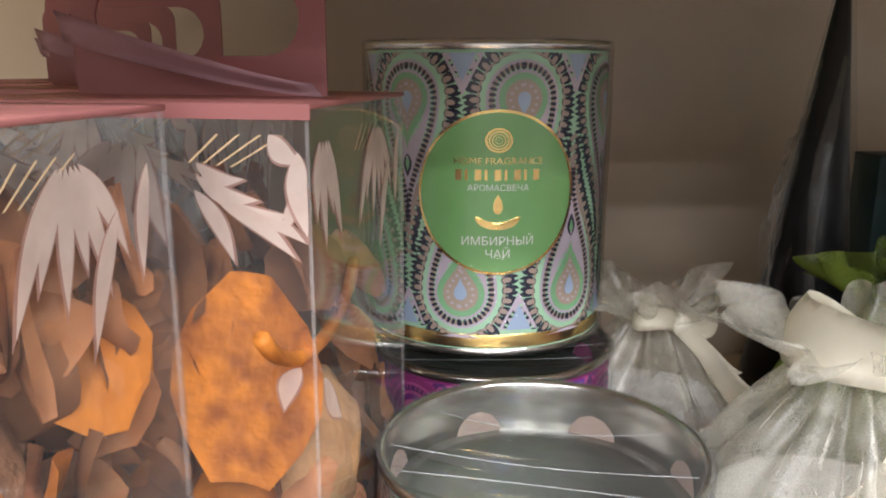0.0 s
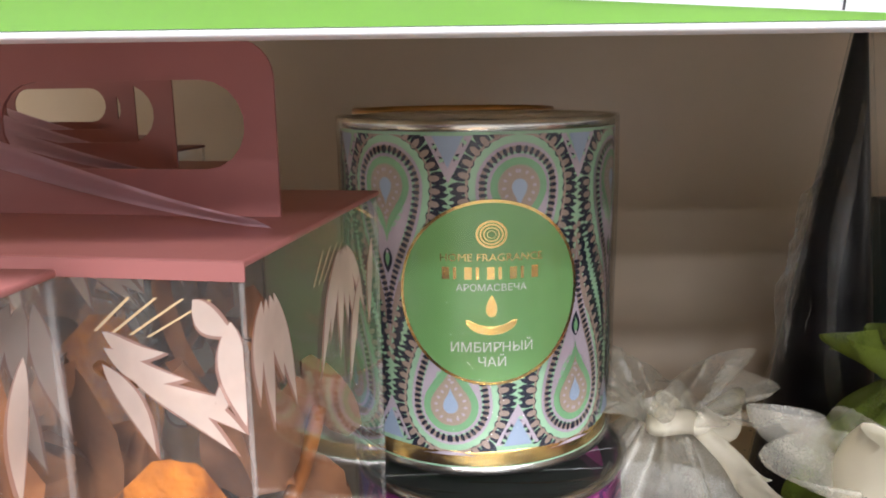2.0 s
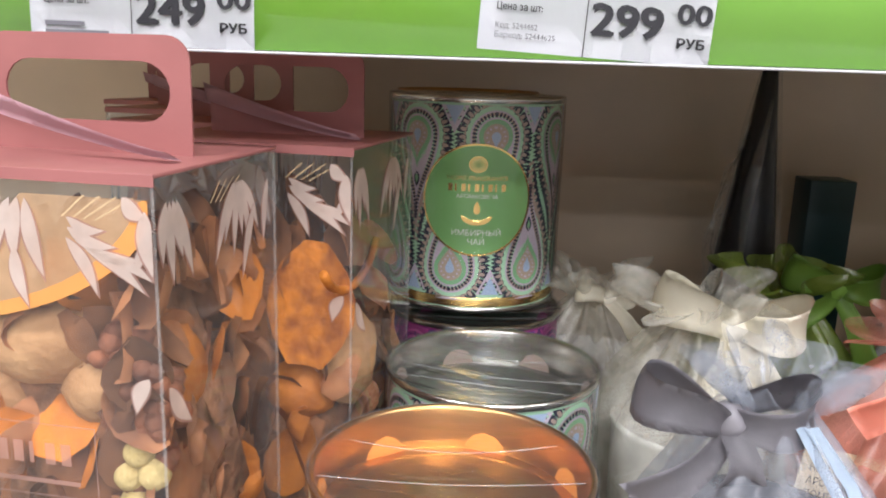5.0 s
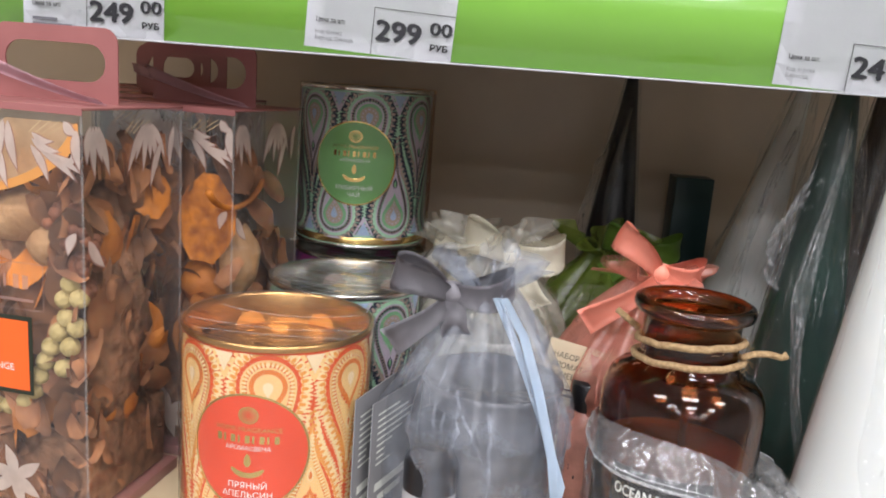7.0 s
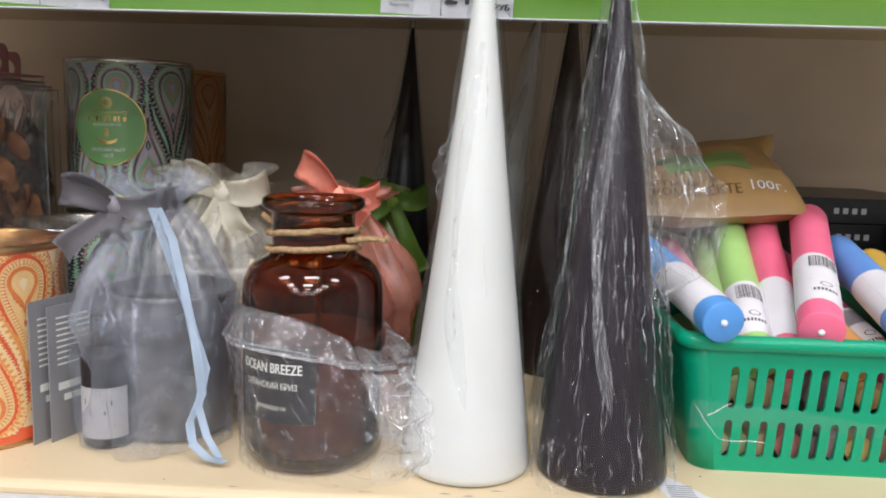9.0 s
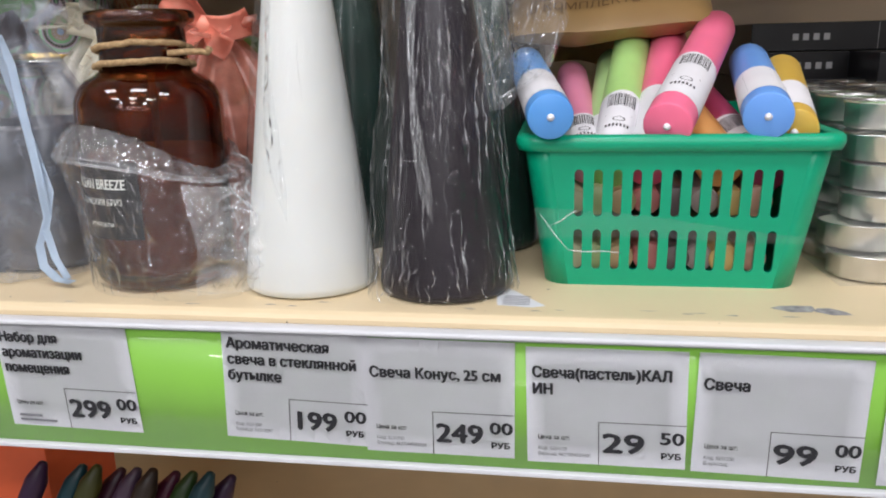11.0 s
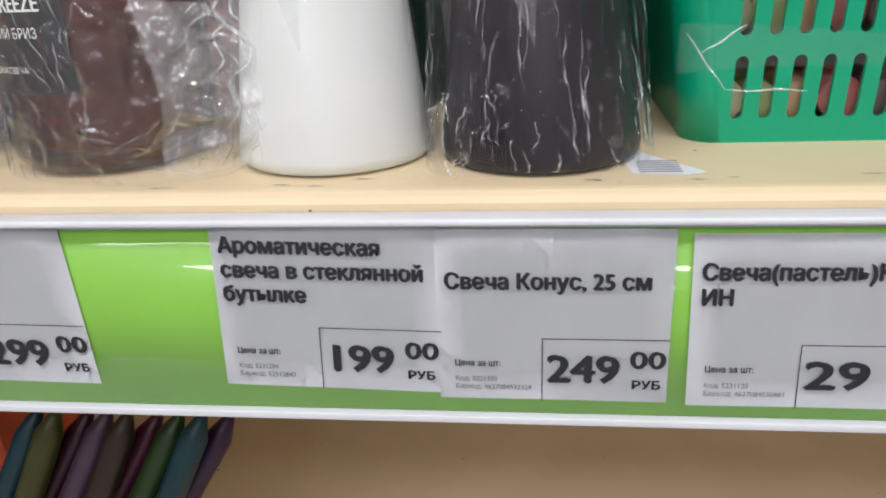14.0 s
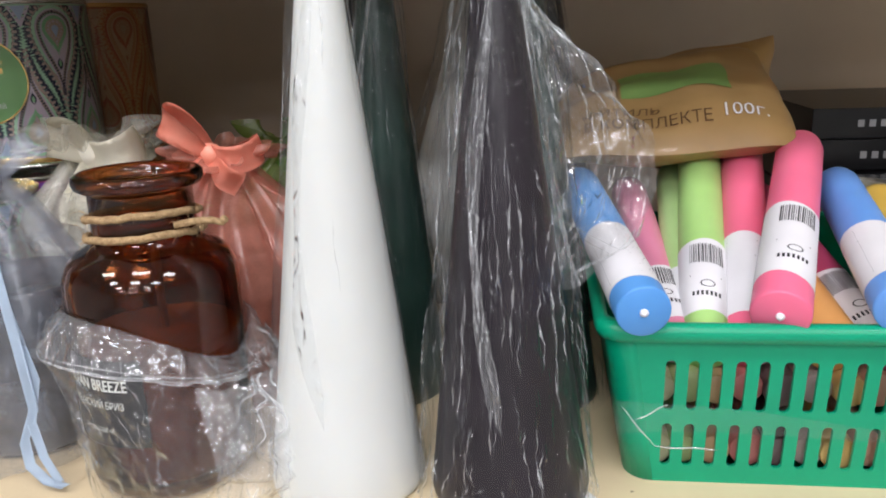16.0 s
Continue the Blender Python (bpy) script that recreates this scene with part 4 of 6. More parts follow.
potpourri_box(-33.2, 2.6, -7.7, "clear potpourri gift box with pink card handle and orange label", 3, "slice")
potpourri_box(-29.75, 10.4, -10.6, "clear potpourri gift box standing behind another one", 8, "leaves")
potpourri_box(-34.2, 18.6, -10.0, "clear potpourri gift box at the back of the shelf", 14, "leaves")
potpourri_box(-38.4, 27.0, -10.0, "clear potpourri gift box fourth in the row", 21, "leaves")
potpourri_box(-42.4, 35.4, -10.0, "clear potpourri gift box last in the row", 27, "leaves")

# ---------------------------------------------------------------- amber bottle
def amber_bottle(x, y):
    t = thing("amber_bottle", x, y, 0, "amber glass bottle candle with jute twine and torn film", "bottle candle", rz=-4)
    outer = [(0, 0.15), (2.2, 0.12), (2.6, 0.0), (3.0, 0.16), (3.28, 0.5), (3.38, 1.0), (3.4, 8.3), (3.34, 8.9), (3.1, 9.45), (2.75, 9.8), (2.35, 10.0), (2.08, 10.2), (1.99, 10.6), (1.98, 12.1), (2.18, 12.24), (2.4, 12.36), (2.47, 12.58), (2.42, 12.8), (2.25, 12.9)]
    inner = [(2.0, 12.86), (1.84, 12.7), (1.78, 12.2), (1.79, 10.5), (1.92, 10.1), (2.45, 9.7), (2.9, 9.25), (3.12, 8.8), (3.18, 8.2), (3.17, 1.0), (2.9, 0.65), (0, 0.6)]
    part("bottle_glass", lathe(outer + inner, 64), AMBER, t, "dark amber glass with rolled lip")
    part("wax", lathe([(0, 0.66), (2.8, 0.68), (3.12, 1.05), (3.14, 6.3), (2.95, 6.4), (0, 6.35)], 48), AMBER_WAX, t, "wax filling to two thirds")
    part("wick", block(0.1, 0.4, -0.1, 0.05, 6.3, 9.9), NUT, t, "flat wooden wick")
    rng = random.Random(4)
    for z, dz, r in ((11.15, 0.30, 2.14), (10.42, 0.22, 2.22)):
        pts = [(r * math.cos(TAU * i / 40), r * math.sin(TAU * i / 40), z + dz * math.sin(TAU * i / 40 + 2.6) + 0.04 * rng.uniform(-1, 1)) for i in range(41)]
        part("twine", tube(pts, 0.15, 8), TWINE, t, "jute twine wound round the neck")
    part("twine", tube([(1.9, -1.1, 10.95), (2.5, -0.6, 11.0), (3.1, -0.4, 11.0), (3.6, -0.5, 10.95), (3.75, -0.6, 11.1)], 0.14, 8, [1, 1, 1, 1, 1.2]), TWINE, t)
    part("twine", tube([(-2.0, 1.0, 11.1), (-2.6, 1.1, 11.5), (-3.0, 1.3, 11.75)], 0.15, 8), TWINE, t)
    hairs = []
    for _ in range(70):
        a, z = rng.uniform(0, TAU), rng.choice((11.15, 10.45)) + rng.uniform(-0.3, 0.3)
        p = Vector((2.28 * math.cos(a), 2.28 * math.sin(a), z))
        q = p + Vector((math.cos(a) * 0.2 + rng.uniform(-0.2, 0.2), math.sin(a) * 0.2 + rng.uniform(-0.2, 0.2), rng.uniform(-0.4, 0.4)))
        hairs.append(tube([p, (p + q) / 2 + Vector((0, 0, 0.05)), q], 0.012, 3))
    part("twine_fibres", merge(*hairs), TWINE, t, kind="stuff")
    # black label on the front
    def lay(r):
        return lambda u, z: (r * math.sin(u / 3.4 - 0.30), -r * math.cos(u / 3.4 - 0.30), z)
    g = [(-2.1 + 4.2 * i / 16, 2.7 + 3.6 * j) for j in (0, 1) for i in range(17)]
    lab = part("label", print_mesh([(g, [(i, i + 1, i + 18, i + 17) for i in range(16)])], lay(3.43)), BLACK, t, "black label with white writing")
    w = heavy(line_of("OCEAN BREEZE", 0.66, -0.2, 5.05, "c", 0.0, 0.72), 0.012) + [line_of("ОКЕАНСКИЙ БРИЗ", 0.42, -0.2, 4.3, "c", 0.0, 0.75), line_of("АРОМАСВЕЧА", 0.26, -0.1, 3.3, "c", 0.0, 0.9)]
    part("label_writing", print_mesh(w, lay(3.45)), LETTER_WHITE, lab, smooth=False)
    # film slipped down over the lower half, bunched to one side
    def wrap(u, v):
        a = TAU * u
        n1 = noise.noise((2.2 * math.cos(a), 2.2 * math.sin(a), v * 2.5))
        n2 = 0.6 - 1.6 * abs(noise.noise((5 * math.cos(a), 5 * math.sin(a), v * 6)))
        side = max(0.0, math.cos(a + 0.35)) ** 3
        flare = side * (2.2 * math.sin(math.pi * min(1, 0.2 + v * 0.85)) + 0.6)
        top = 6.55 + 0.25 * math.cos(a - 2.4) - 1.0 * side
        pocket = max(0.0, math.cos(a + 1.95)) ** 2 * 1.0 * min(1.0, v / 0.86) ** 2.5
        r = 3.6 + 0.14 * n1 + 0.12 * n2 + flare * (1 + 0.35 * n2) + pocket
        if v > 0.86:
            q = (v - 0.86) / 0.14
            r += (3.5 + 0.05 * n2 - r) * q
            return (r * math.cos(a), r * math.sin(a), top + 0.15 * math.sin(math.pi * q) + (0.2 + 1.25 * max(0.0, math.cos(a + 1.85)) ** 0.8) * q + 0.10 * n2)
        return (r * math.cos(a), r * math.sin(a), 0.06 + (top - 0.06) * v / 0.86 * (1 + 0.0 * n1))
    f = part("torn_film", sheet(wrap, 150, 80, True), FILM_BAG, t, "crumpled clear film slipped down the bottle", smooth=False)
    f.visible_shadow = False
    mouth = part("film_mouth", sheet(lambda u, v: wrap(u, 0.845 + 0.15 * v), 150, 12, True), FILM_SOFT, t, "folded milky mouth of the film", smooth=False)
    lip = []
    for k in range(3):
        pts = [Vector(wrap((-0.30 + 0.03 * k + 0.5 * (i / 40 - 0.5)) % 1.0, 0.845 + 0.012 * k)) * 1.004 for i in range(41)]
        lip.append(tube(pts, 0.045, 5, [0.4 + 0.9 * abs(noise.noise((i * 0.35, k, 2.0))) for i in range(41)]))
    for j in range(4):
        pts = [Vector(wrap((-0.06 + 0.012 * j - 0.05 * i / 20) % 1.0, 0.80 - (0.2 + 0.17 * j) * i / 20)) * 1.01 for i in range(21)]
        lip.append(tube(pts, 0.05, 5, [1.1 - i / 24 for i in range(21)]))
    edge = part("film_fold_edge", merge(*lip), CREASE, t, "bright folded edge of the film", kind="stuff")
    mouth.visible_shadow = edge.visible_shadow = False
    # the gathered end of the bag, folded over itself
    def bunch(u, v):
        q = 0.45 * math.sin(math.pi * v) + 0.15
        a = -0.80 + 1.35 * u
        n2 = abs(noise.noise((u * 9, v * 4, 3.0)))
        p = Vector(wrap((a / TAU) % 1.0, 0.04 + 0.78 * v))
        out = Vector((p.x, p.y, 0)).normalized()
        return tuple(p + out * (0.12 + q * n2))
    g = part("gathered_film", sheet(bunch, 40, 50), FILM_BUNCH, t, "milky gathered end of the film", smooth=False)
    g.visible_shadow = False
    cr = part("film_creases", creases(bunch, 90, random.Random(31), 0.75, 0.35, 0.05, 0.02, 0.02, 0.98), CREASE, g, smooth=False, kind="stuff")
    cr.visible_shadow = False
    cr = part("film_creases", creases(wrap, 120, random.Random(12), 0.3, 0.4, 0.055, 0.02, 0.02, 0.98), CREASE, t, "white glinting creases in the film", smooth=False, kind="stuff")
    cr.visible_shadow = False
    return t


amber_bottle(-8.15, 5.0)


# ---------------------------------------------------------------- cone candles
def cone_candle(x, y, wax, label, lean=(0, 0), loose=0.10, wing=None, seed=0.0, film_mat=None, tall=25.0, film_top=0.5):
    t = thing("cone_candle", x, y, 0, label, "cone candle", rx=lean[0], ry=lean[1], group="cone candles")
    prof = [(0, 0.02), (2.95, 0.02), (3.08, 0.12), (3.12, 0.4)] + [(3.12 - 2.96 * k / 12, 0.4 + (tall - 0.6) * k / 12) for k in range(1, 13)] + [(0.08, tall - 0.05), (0, tall)]
    part("wax_cone", lathe(prof, 56), wax, t, "smooth tapering wax cone")
    part("wick", tube([(0, 0, tall - 0.1), (0.03, 0, tall + 0.35)], 0.07, 6), LETTER_WHITE, t)

    def skin(u, v):
        a = TAU * u
        z = -0.0 + 0.04 + (tall + film_top) * v
        r0 = max(0.12, 3.12 - 2.96 * max(0, z - 0.4) / (tall - 0.6))
        k = noise.noise((1.6 * math.cos(a) + seed, 1.6 * math.sin(a), z * 0.22))
        k2 = 1 - 2 * abs(noise.noise((5 * math.cos(a) + seed, 5 * math.sin(a), z * 0.16 + seed)))
        k3 = 1 - 2 * abs(noise.noise((11 * math.cos(a) - seed, 11 * math.sin(a), z * 0.55)))
        k4 = noise.noise((9 * math.cos(a) + seed, 9 * math.sin(a), z * 1.5)) * max(0.0, noise.noise((2 * math.cos(a) - seed, 2 * math.sin(a), z * 0.3)) + 0.25)
        fold = max(0, math.cos(a - 3.6 - 0.2 * math.sin(z * 0.5 + seed))) ** 14
        fold += 0.7 * max(0, math.cos(a + 0.5 + 0.25 * math.sin(z * 0.4 + seed))) ** 18
        r = r0 + 0.04 + loose * (0.4 + 0.8 * k + 0.45 * max(0, k2) ** 3 + 0.3 * max(0, k3) ** 2 + 0.9 * k4) + fold * loose * 3.2 * min(1, r0)
        return (r * math.cos(a), r * math.sin(a), z)

    f = part("film_wrap", sheet(skin, *((180, 150) if y < 10 else (120, 70)), True), film_mat or FILM, t, "tight clear film wrap with long creases", smooth=False)
    f.visible_shadow = False
    cr = part("film_creases", creases(skin, int((1150 if y < 10 and film_mat is None else 300) * loose), random.Random(int(seed * 7)), 0.85, 0.15, 0.03 + 0.10 * loose, 0.015), CREASE, t, "glinting creases in the film", smooth=False, kind="stuff")
    cr.visible_shadow = False
    if y < 10 and film_mat is None:
        hem = part("film_hem", creases(skin, 70, random.Random(int(seed * 11)), 0.1, 0.06, 0.07, 0.02, 0.005, 0.09), CREASE, t, "crumpled hem of the film round the foot", smooth=False, kind="stuff")
        hem.visible_shadow = False
    # lengthwise pleat standing off the wax
    def pleat(u, v):
        z = 4.7 + 15.5 * v - 2.4 * max(0.0, 0.5 - u) * max(0.0, 1 - 5 * v)
        r0 = 3.12 - 2.96 * z / tall + 0.12
        a = 4.70 - 0.40 * math.sin(v * 3.4) + (0.34 + 0.15 * math.sin(v * 9 + seed)) * (u - 0.75) * min(1.0, 0.05 + v * 5)
        r = r0 + loose * 2.2 * u * (0.4 + abs(noise.noise((v * 6, u * 2, seed)))) + 0.02
        return (r * math.cos(a), r * math.sin(a), z)
    g = part("film_pleat", sheet(pleat, 6, 60), FILM_SOFT, t, "creased pleat of clear film", smooth=False)
    g.visible_shadow = False
    if loose > 0.15:
        cr = part("film_creases", creases(pleat, 110, random.Random(int(seed * 3)), 0.4, 0.12, 0.06, 0.02, 0.02, 0.98), CREASE, t, smooth=False, kind="stuff")
        cr.visible_shadow = False
    if wing:
        (wx, wz0, wz1, wlen, wdir) = wing
        def flap(u, v):
            z = wz0 + (wz1 - wz0) * v
            r0 = 3.12 - 2.96 * z / tall
            reach = wlen * math.sin(math.pi * min(1, v * 1.05) ** 0.8) * (0.75 + 0.5 * noise.noise((v * 5, seed, 1)))
            d = r0 + reach * u
            w = 0.7 * u * noise.noise((u * 4, v * 7, seed)) + 0.25 * noise.noise((u * 12, v * 18, seed))
            return (d * math.cos(wdir) - w * math.sin(wdir), d * math.sin(wdir) + w * math.cos(wdir), z + 0.35 * noise.noise((u * 9, v * 12, seed + 3)) - 1.6 * u * u)
        h = part("film_wing", sheet(flap, 26, 46), FILM_SOFT, t, "crumpled loose wing of clear film", smooth=False)
        h.visible_shadow = False
        cr = part("film_creases", creases(flap, 80, random.Random(int(seed * 5)), 0.1, 0.22, 0.06, 0.02, 0.03, 0.97), CREASE, t, smooth=False, kind="stuff")
        cr.visible_shadow = False
    return t


FILM_WHITE = film("film_on_white", 0.35, (120, 120, 24), rough=0.1, haze=0.02, haze_colour=(0.7, 0.72, 0.74), boost=0.6)
cone_candle(-0.45, 4.55, WAX_WHITE, "tall white cone candle wrapped in clear film", (-1.2, 0.3), 0.07, None, 1.0, FILM_WHITE)
cone_candle(6.2, 4.4, WAX_DARK, "tall aubergine cone candle in loose creased film", (-1.2, -0.9), 0.20, (0, 9.6, 20.5, 5.6, 0.12), 2.0, None, 24.6, 0.4)
cone_candle(-0.6, 13.3, WAX_GREEN, "bottle green cone candle wrapped in clear film", (0, 1.5), 0.16, (0, 13, 18.5, 1.8, 3.3), 3.0)
cone_candle(7.0, 12.8, WAX_GREEN, "bottle green cone candle in creased film", (0, -1.0), 0.2, None, 4.0)
cone_candle(5.2, 21.5, WAX_BROWN, "dark brown cone candle wrapped in clear film", (0, 1.0), 0.12, None, 5.0)
cone_candle(8.3, 24.5, WAX_DARK, "aubergine cone candle standing behind others", (0, -2.0), 0.12, None, 6.0)
cone_candle(-0.5, 28.5, WAX_WHITE, "white cone candle leaning behind the others in film", (0, 10.0), 0.25, None, 7.0)
cone_candle(-7.2, 38.0, BLACK, "black cone candle at the back panel in film", (0, 1.5), 0.1, (0, 8, 20, 1.8, 3.3), 8.0, FILM_FAINT)


# ---------------------------------------------------------------- gauze gift bags
def satin(name, c):
    return material(name, c, 0.38, var=0.08, scale=40, bump=0.05, bump_scale=500)


def bow(parent, mat, x, y, z, size, width, turn=0.0, tails=((-0.5, -2.0), (0.6, -1.8)), label="satin ribbon bow", lift=(0.25, 0.1)):
    """A flat two-looped bow, its broad faces to the front, with hanging tails."""
    c, s = math.cos(turn), math.sin(turn)

    def band(name, pts, ups, widths, text=""):
        bm = bmesh.new()
        rows = [[bm.verts.new(Vector(p) + Vector(u).normalized() * w * (i / 5 - 0.5) + Vector((0, 0.18 * w * math.cos(math.pi * (i / 5 - 0.5)), 0))) for i in range(6)] for p, u, w in zip(pts, ups, widths)]
        for a, b in zip(rows, rows[1:]):
            for i in range(5):
                bm.faces.new((a[i], a[i + 1], b[i + 1], b[i]))
        bmesh.ops.solidify(bm, geom=bm.faces[:], thickness=0.03)
        part(name, bm, mat, parent, text)

    for side, up in ((-1, lift[0]), (1, lift[1])):
        pts, ups, ws = [], [], []
        for i in range(19):
            a = TAU * i / 18
            lx = side * size * (0.5 - 0.5 * math.cos(a))
            ly = -0.42 * size * math.sin(a) - 0.3
            lz = up * abs(lx) * 1.6 + 0.18 * math.sin(a * 2 + side)
            pts.append((x + lx * c - ly * s * 0, y + ly + lx * s, z + lz))
            ups.append((-side * up * 0.8 + 0.12 * math.sin(a), -0.25 + 0.2 * math.sin(a), 1.0))
            ws.append(width * (0.38 + 0.62 * math.sin(a / 2)))
        band("ribbon_loop", pts, ups, ws, label)
    for tx, tz in tails:
        n = 12
        k = [i / n for i in range(n + 1)]
        pts = [(x + tx * q * c + 0.1 * math.sin(q * 6), y - 0.7 - 0.9 * math.sin(q * 2.6), z - 0.1 + tz * q) for q in k]
        band("ribbon_tail", pts, [(-tz, 0.4 * math.sin(q * 5), tx) for q in k], [width * (0.45 + 0.5 * q) for q in k])
    part("knot", moved(ball(width * 0.36, 12, 0.3, 1.1, 1.0), shift(x, y - 0.45, z + 0.05)), mat, parent, "tied knot")


def gauze_bag(x, y, label, mat, r, tall, neck, flare, seed, rz=0.0, sx=1.0, lean=0.0, pleats=11):
    """A drawn-in sheer bag: full below, pinched at the neck, ruffled on top."""
    t = thing("gauze_bag", x, y, 0, label, "gift bag", rz=rz, group="gauze gift bags")

    def skin(u, v):
        a = TAU * u
        nz = noise.noise((1.8 * math.cos(a) + seed, 1.8 * math.sin(a), v * 3))
        if v < 0.68:
            k = v / 0.68
            z = 0.1 + neck * k
            full = r * (1 - 0.06 * (1 - k)) if k < 0.5 else r * (1 - 0.78 * ((k - 0.5) / 0.5) ** 1.5)
            amp = 0.03 + 0.30 * max(0, k - 0.45)
        else:
            k = (v - 0.68) / 0.32
            z = neck + (tall - neck) * k - 0.8 * flare * k * k * (0.5 + 0.5 * math.sin(3 * a + seed))
            full = r * 0.22 + flare * math.sin(k * math.pi / 2)
            amp = 0.30
        n3 = noise.noise((4.5 * math.cos(a) + seed, 4.5 * math.sin(a), v * 8))
        q = full * (1 + amp * math.sin(pleats * a + 2.6 * nz + seed) + 0.16 * nz + 0.07 * n3)
        return (sx * q * math.cos(a) + lean * z, q * math.sin(a), z + 0.25 * nz * (v > 0.5))

    part("gauze", sheet(skin, 130, 64, True), mat, t, "sheer gathered gauze")
    cr = part("gauze_folds", creases(skin, 70, random.Random(int(seed * 9)), 0.8, 0.35, 0.16, 0.01, 0.05, 0.95), mat, t, "soft folds in the gauze", kind="stuff")
    cr.visible_shadow = False
    return t


GAUZE_GREY = organza("grey_blue_gauze", (0.50, 0.55, 0.64), 0.27)
GAUZE_CREAM = organza("cream_gauze", (0.80, 0.78, 0.67), 0.29)
GAUZE_CORAL = organza("coral_gauze", (0.80, 0.34, 0.25), 0.52)
GAUZE_GREEN = organza("olive_gauze", (0.24, 0.34, 0.05), 0.6)
SATIN_GREY, SATIN_BLUE = satin("grey_satin", (0.22, 0.21, 0.23)), satin("pale_blue_satin", (0.55, 0.66, 0.78))
SATIN_CREAM, SATIN_CORAL, SATIN_GREEN = satin("cream_satin", (0.86, 0.82, 0.68)), satin("coral_satin", (0.88, 0.34, 0.24)), satin("green_satin", (0.20, 0.36, 0.06))
KRAFT = material("cream_card", (0.70, 0.60, 0.42), 0.6, var=0.05)
CARD_PALE = material("pale_grey_label", (0.40, 0.40, 0.42), 0.6, var=0.06)
CARD_GREY = material("grey_card", (0.24, 0.24, 0.25), 0.55, var=0.06)


def tumbler(parent, mat, r, h, x=0.0, y=0.0):
    prof = [(0, 0.05), (r * 0.86, 0.05), (r * 0.93, 0.4), (r, h - 0.3), (r * 1.02, h), (r * 0.95, h), (r * 0.9, h - 0.6), (0, h - 0.8)]
    bm = lathe(prof, 64)
    for v in bm.verts:
        a = math.atan2(v.co.y, v.co.x)
        if 0.5 < v.co.z < h - 0.4:
            v.co *= 1 + 0.012 * math.sin(a * 16 + v.co.z * 3)
    return part("glass_tumbler", moved(bm, shift(x, y, 0.05)), mat, parent, "dimpled candle glass")


def vial(parent, x, y, glass, label_mat, cap, word=""):
    v = part("oil_bottle", moved(lathe([(0, 0.1), (1.15, 0.1), (1.25, 0.25), (1.25, 4.6), (1.0, 5.0), (0.6, 5.2), (0.6, 5.5)], 32), shift(x, y, 0)), glass, parent, "small oil bottle")
    part("cap", moved(lathe([(0.72, 5.2), (0.78, 5.3), (0.78, 6.6), (0.7, 6.7), (0, 6.7)], 28), shift(x, y, 0)), cap, v, "ribbed cap")
    lay = lambda rr: (lambda u, z: (x + rr * math.sin(u / 1.25), y - rr * math.cos(u / 1.25), z))
    g = [(-1.5 + 3.0 * i / 12, 0.6 + 2.6 * j) for j in (0, 1) for i in range(13)]
    lb = part("bottle_label", print_mesh([(g, [(i, i + 1, i + 14, i + 13) for i in range(12)])], lay(1.27)), label_mat, v, "paper label with dark bars")
    part("label_bars", print_mesh([bar(-0.7, 0.7, 2.3, 2.6), bar(-0.4, 0.4, 1.85, 2.05), bar(-0.8, 0.8, 1.2, 1.3)], lay(1.285)), INK, lb, smooth=False)


t = gauze_bag(-16.7, 7.0, "grey-blue gauze gift bag with dark candle glass inside", GAUZE_GREY, 4.5, 14.0, 12.1, 1.3, 1.0, sx=0.95, lean=0.0)
tumbler(t, GREY_GLASS, 3.25, 7.6, 0.5, 0.6)
vial(t, -1.9, -2.0, BLACK, CARD_PALE, BLACK)
bow(t, SATIN_GREY, -1.6, -0.6, 11.9, 2.7, 1.5, 0.15, ((-2.6, -2.2), (0.4, -1.6)), "dark grey satin ribbon bow")
pts = [(0.6, -1.4, 12.0), (1.6, -2.1, 10.6), (2.4, -2.9, 8.5), (3.2, -3.6, 5.8), (3.6, -3.9, 3.4), (3.0, -4.0, 2.0), (3.2, -4.2, 1.0), (4.0, -4.4, 0.4), (4.9, -4.6, 0.35)]
part("draw_ribbon", strip(pts, [(1, 0.2, 0.1)] * 5 + [(0.8, 0.5, 0.3)] * 4, 0.42), SATIN_BLUE, t, "pale blue draw ribbon hanging to the shelf")
pts = [(0.3, -1.4, 12.0), (1.3, -2.2, 10.2), (2.6, -3.0, 7.4), (3.7, -3.6, 4.6), (3.4, -3.9, 2.8), (3.9, -4.2, 1.4), (4.6, -4.5, 0.5)]
part("draw_ribbon", strip(pts, [(1, 0.3, 0)] * 7, 0.38), SATIN_BLUE, t)
for k, (cx, cy) in enumerate(((-22.0, 4.0), (-21.3, 4.4))):
    c = thing("hang_card", cx, cy, 0, "dark grey printed card leaning beside a gift bag", "card", rz=72 - 4 * k, rx=0, ry=0, group="hang cards")
    part("card_sheet", block(0, 4.6, 0, 0.06, 0, 7.3 - 0.3 * k, 0.02), CARD_GREY, c, smooth=False)
    part("card_print", print_mesh([bar(0.5, 0.5 + 3.2 * (0.6 + 0.4 * math.sin(i * 7)), 6.3 - 0.3 * i, 6.4 - 0.3 * i) for i in range(9)] + [bar(0.5, 3.2, 2.6, 3.0), bar(0.8, 2.9, 2.0, 2.35)], on_front(-0.01)), LETTER_WHITE, c, smooth=False)

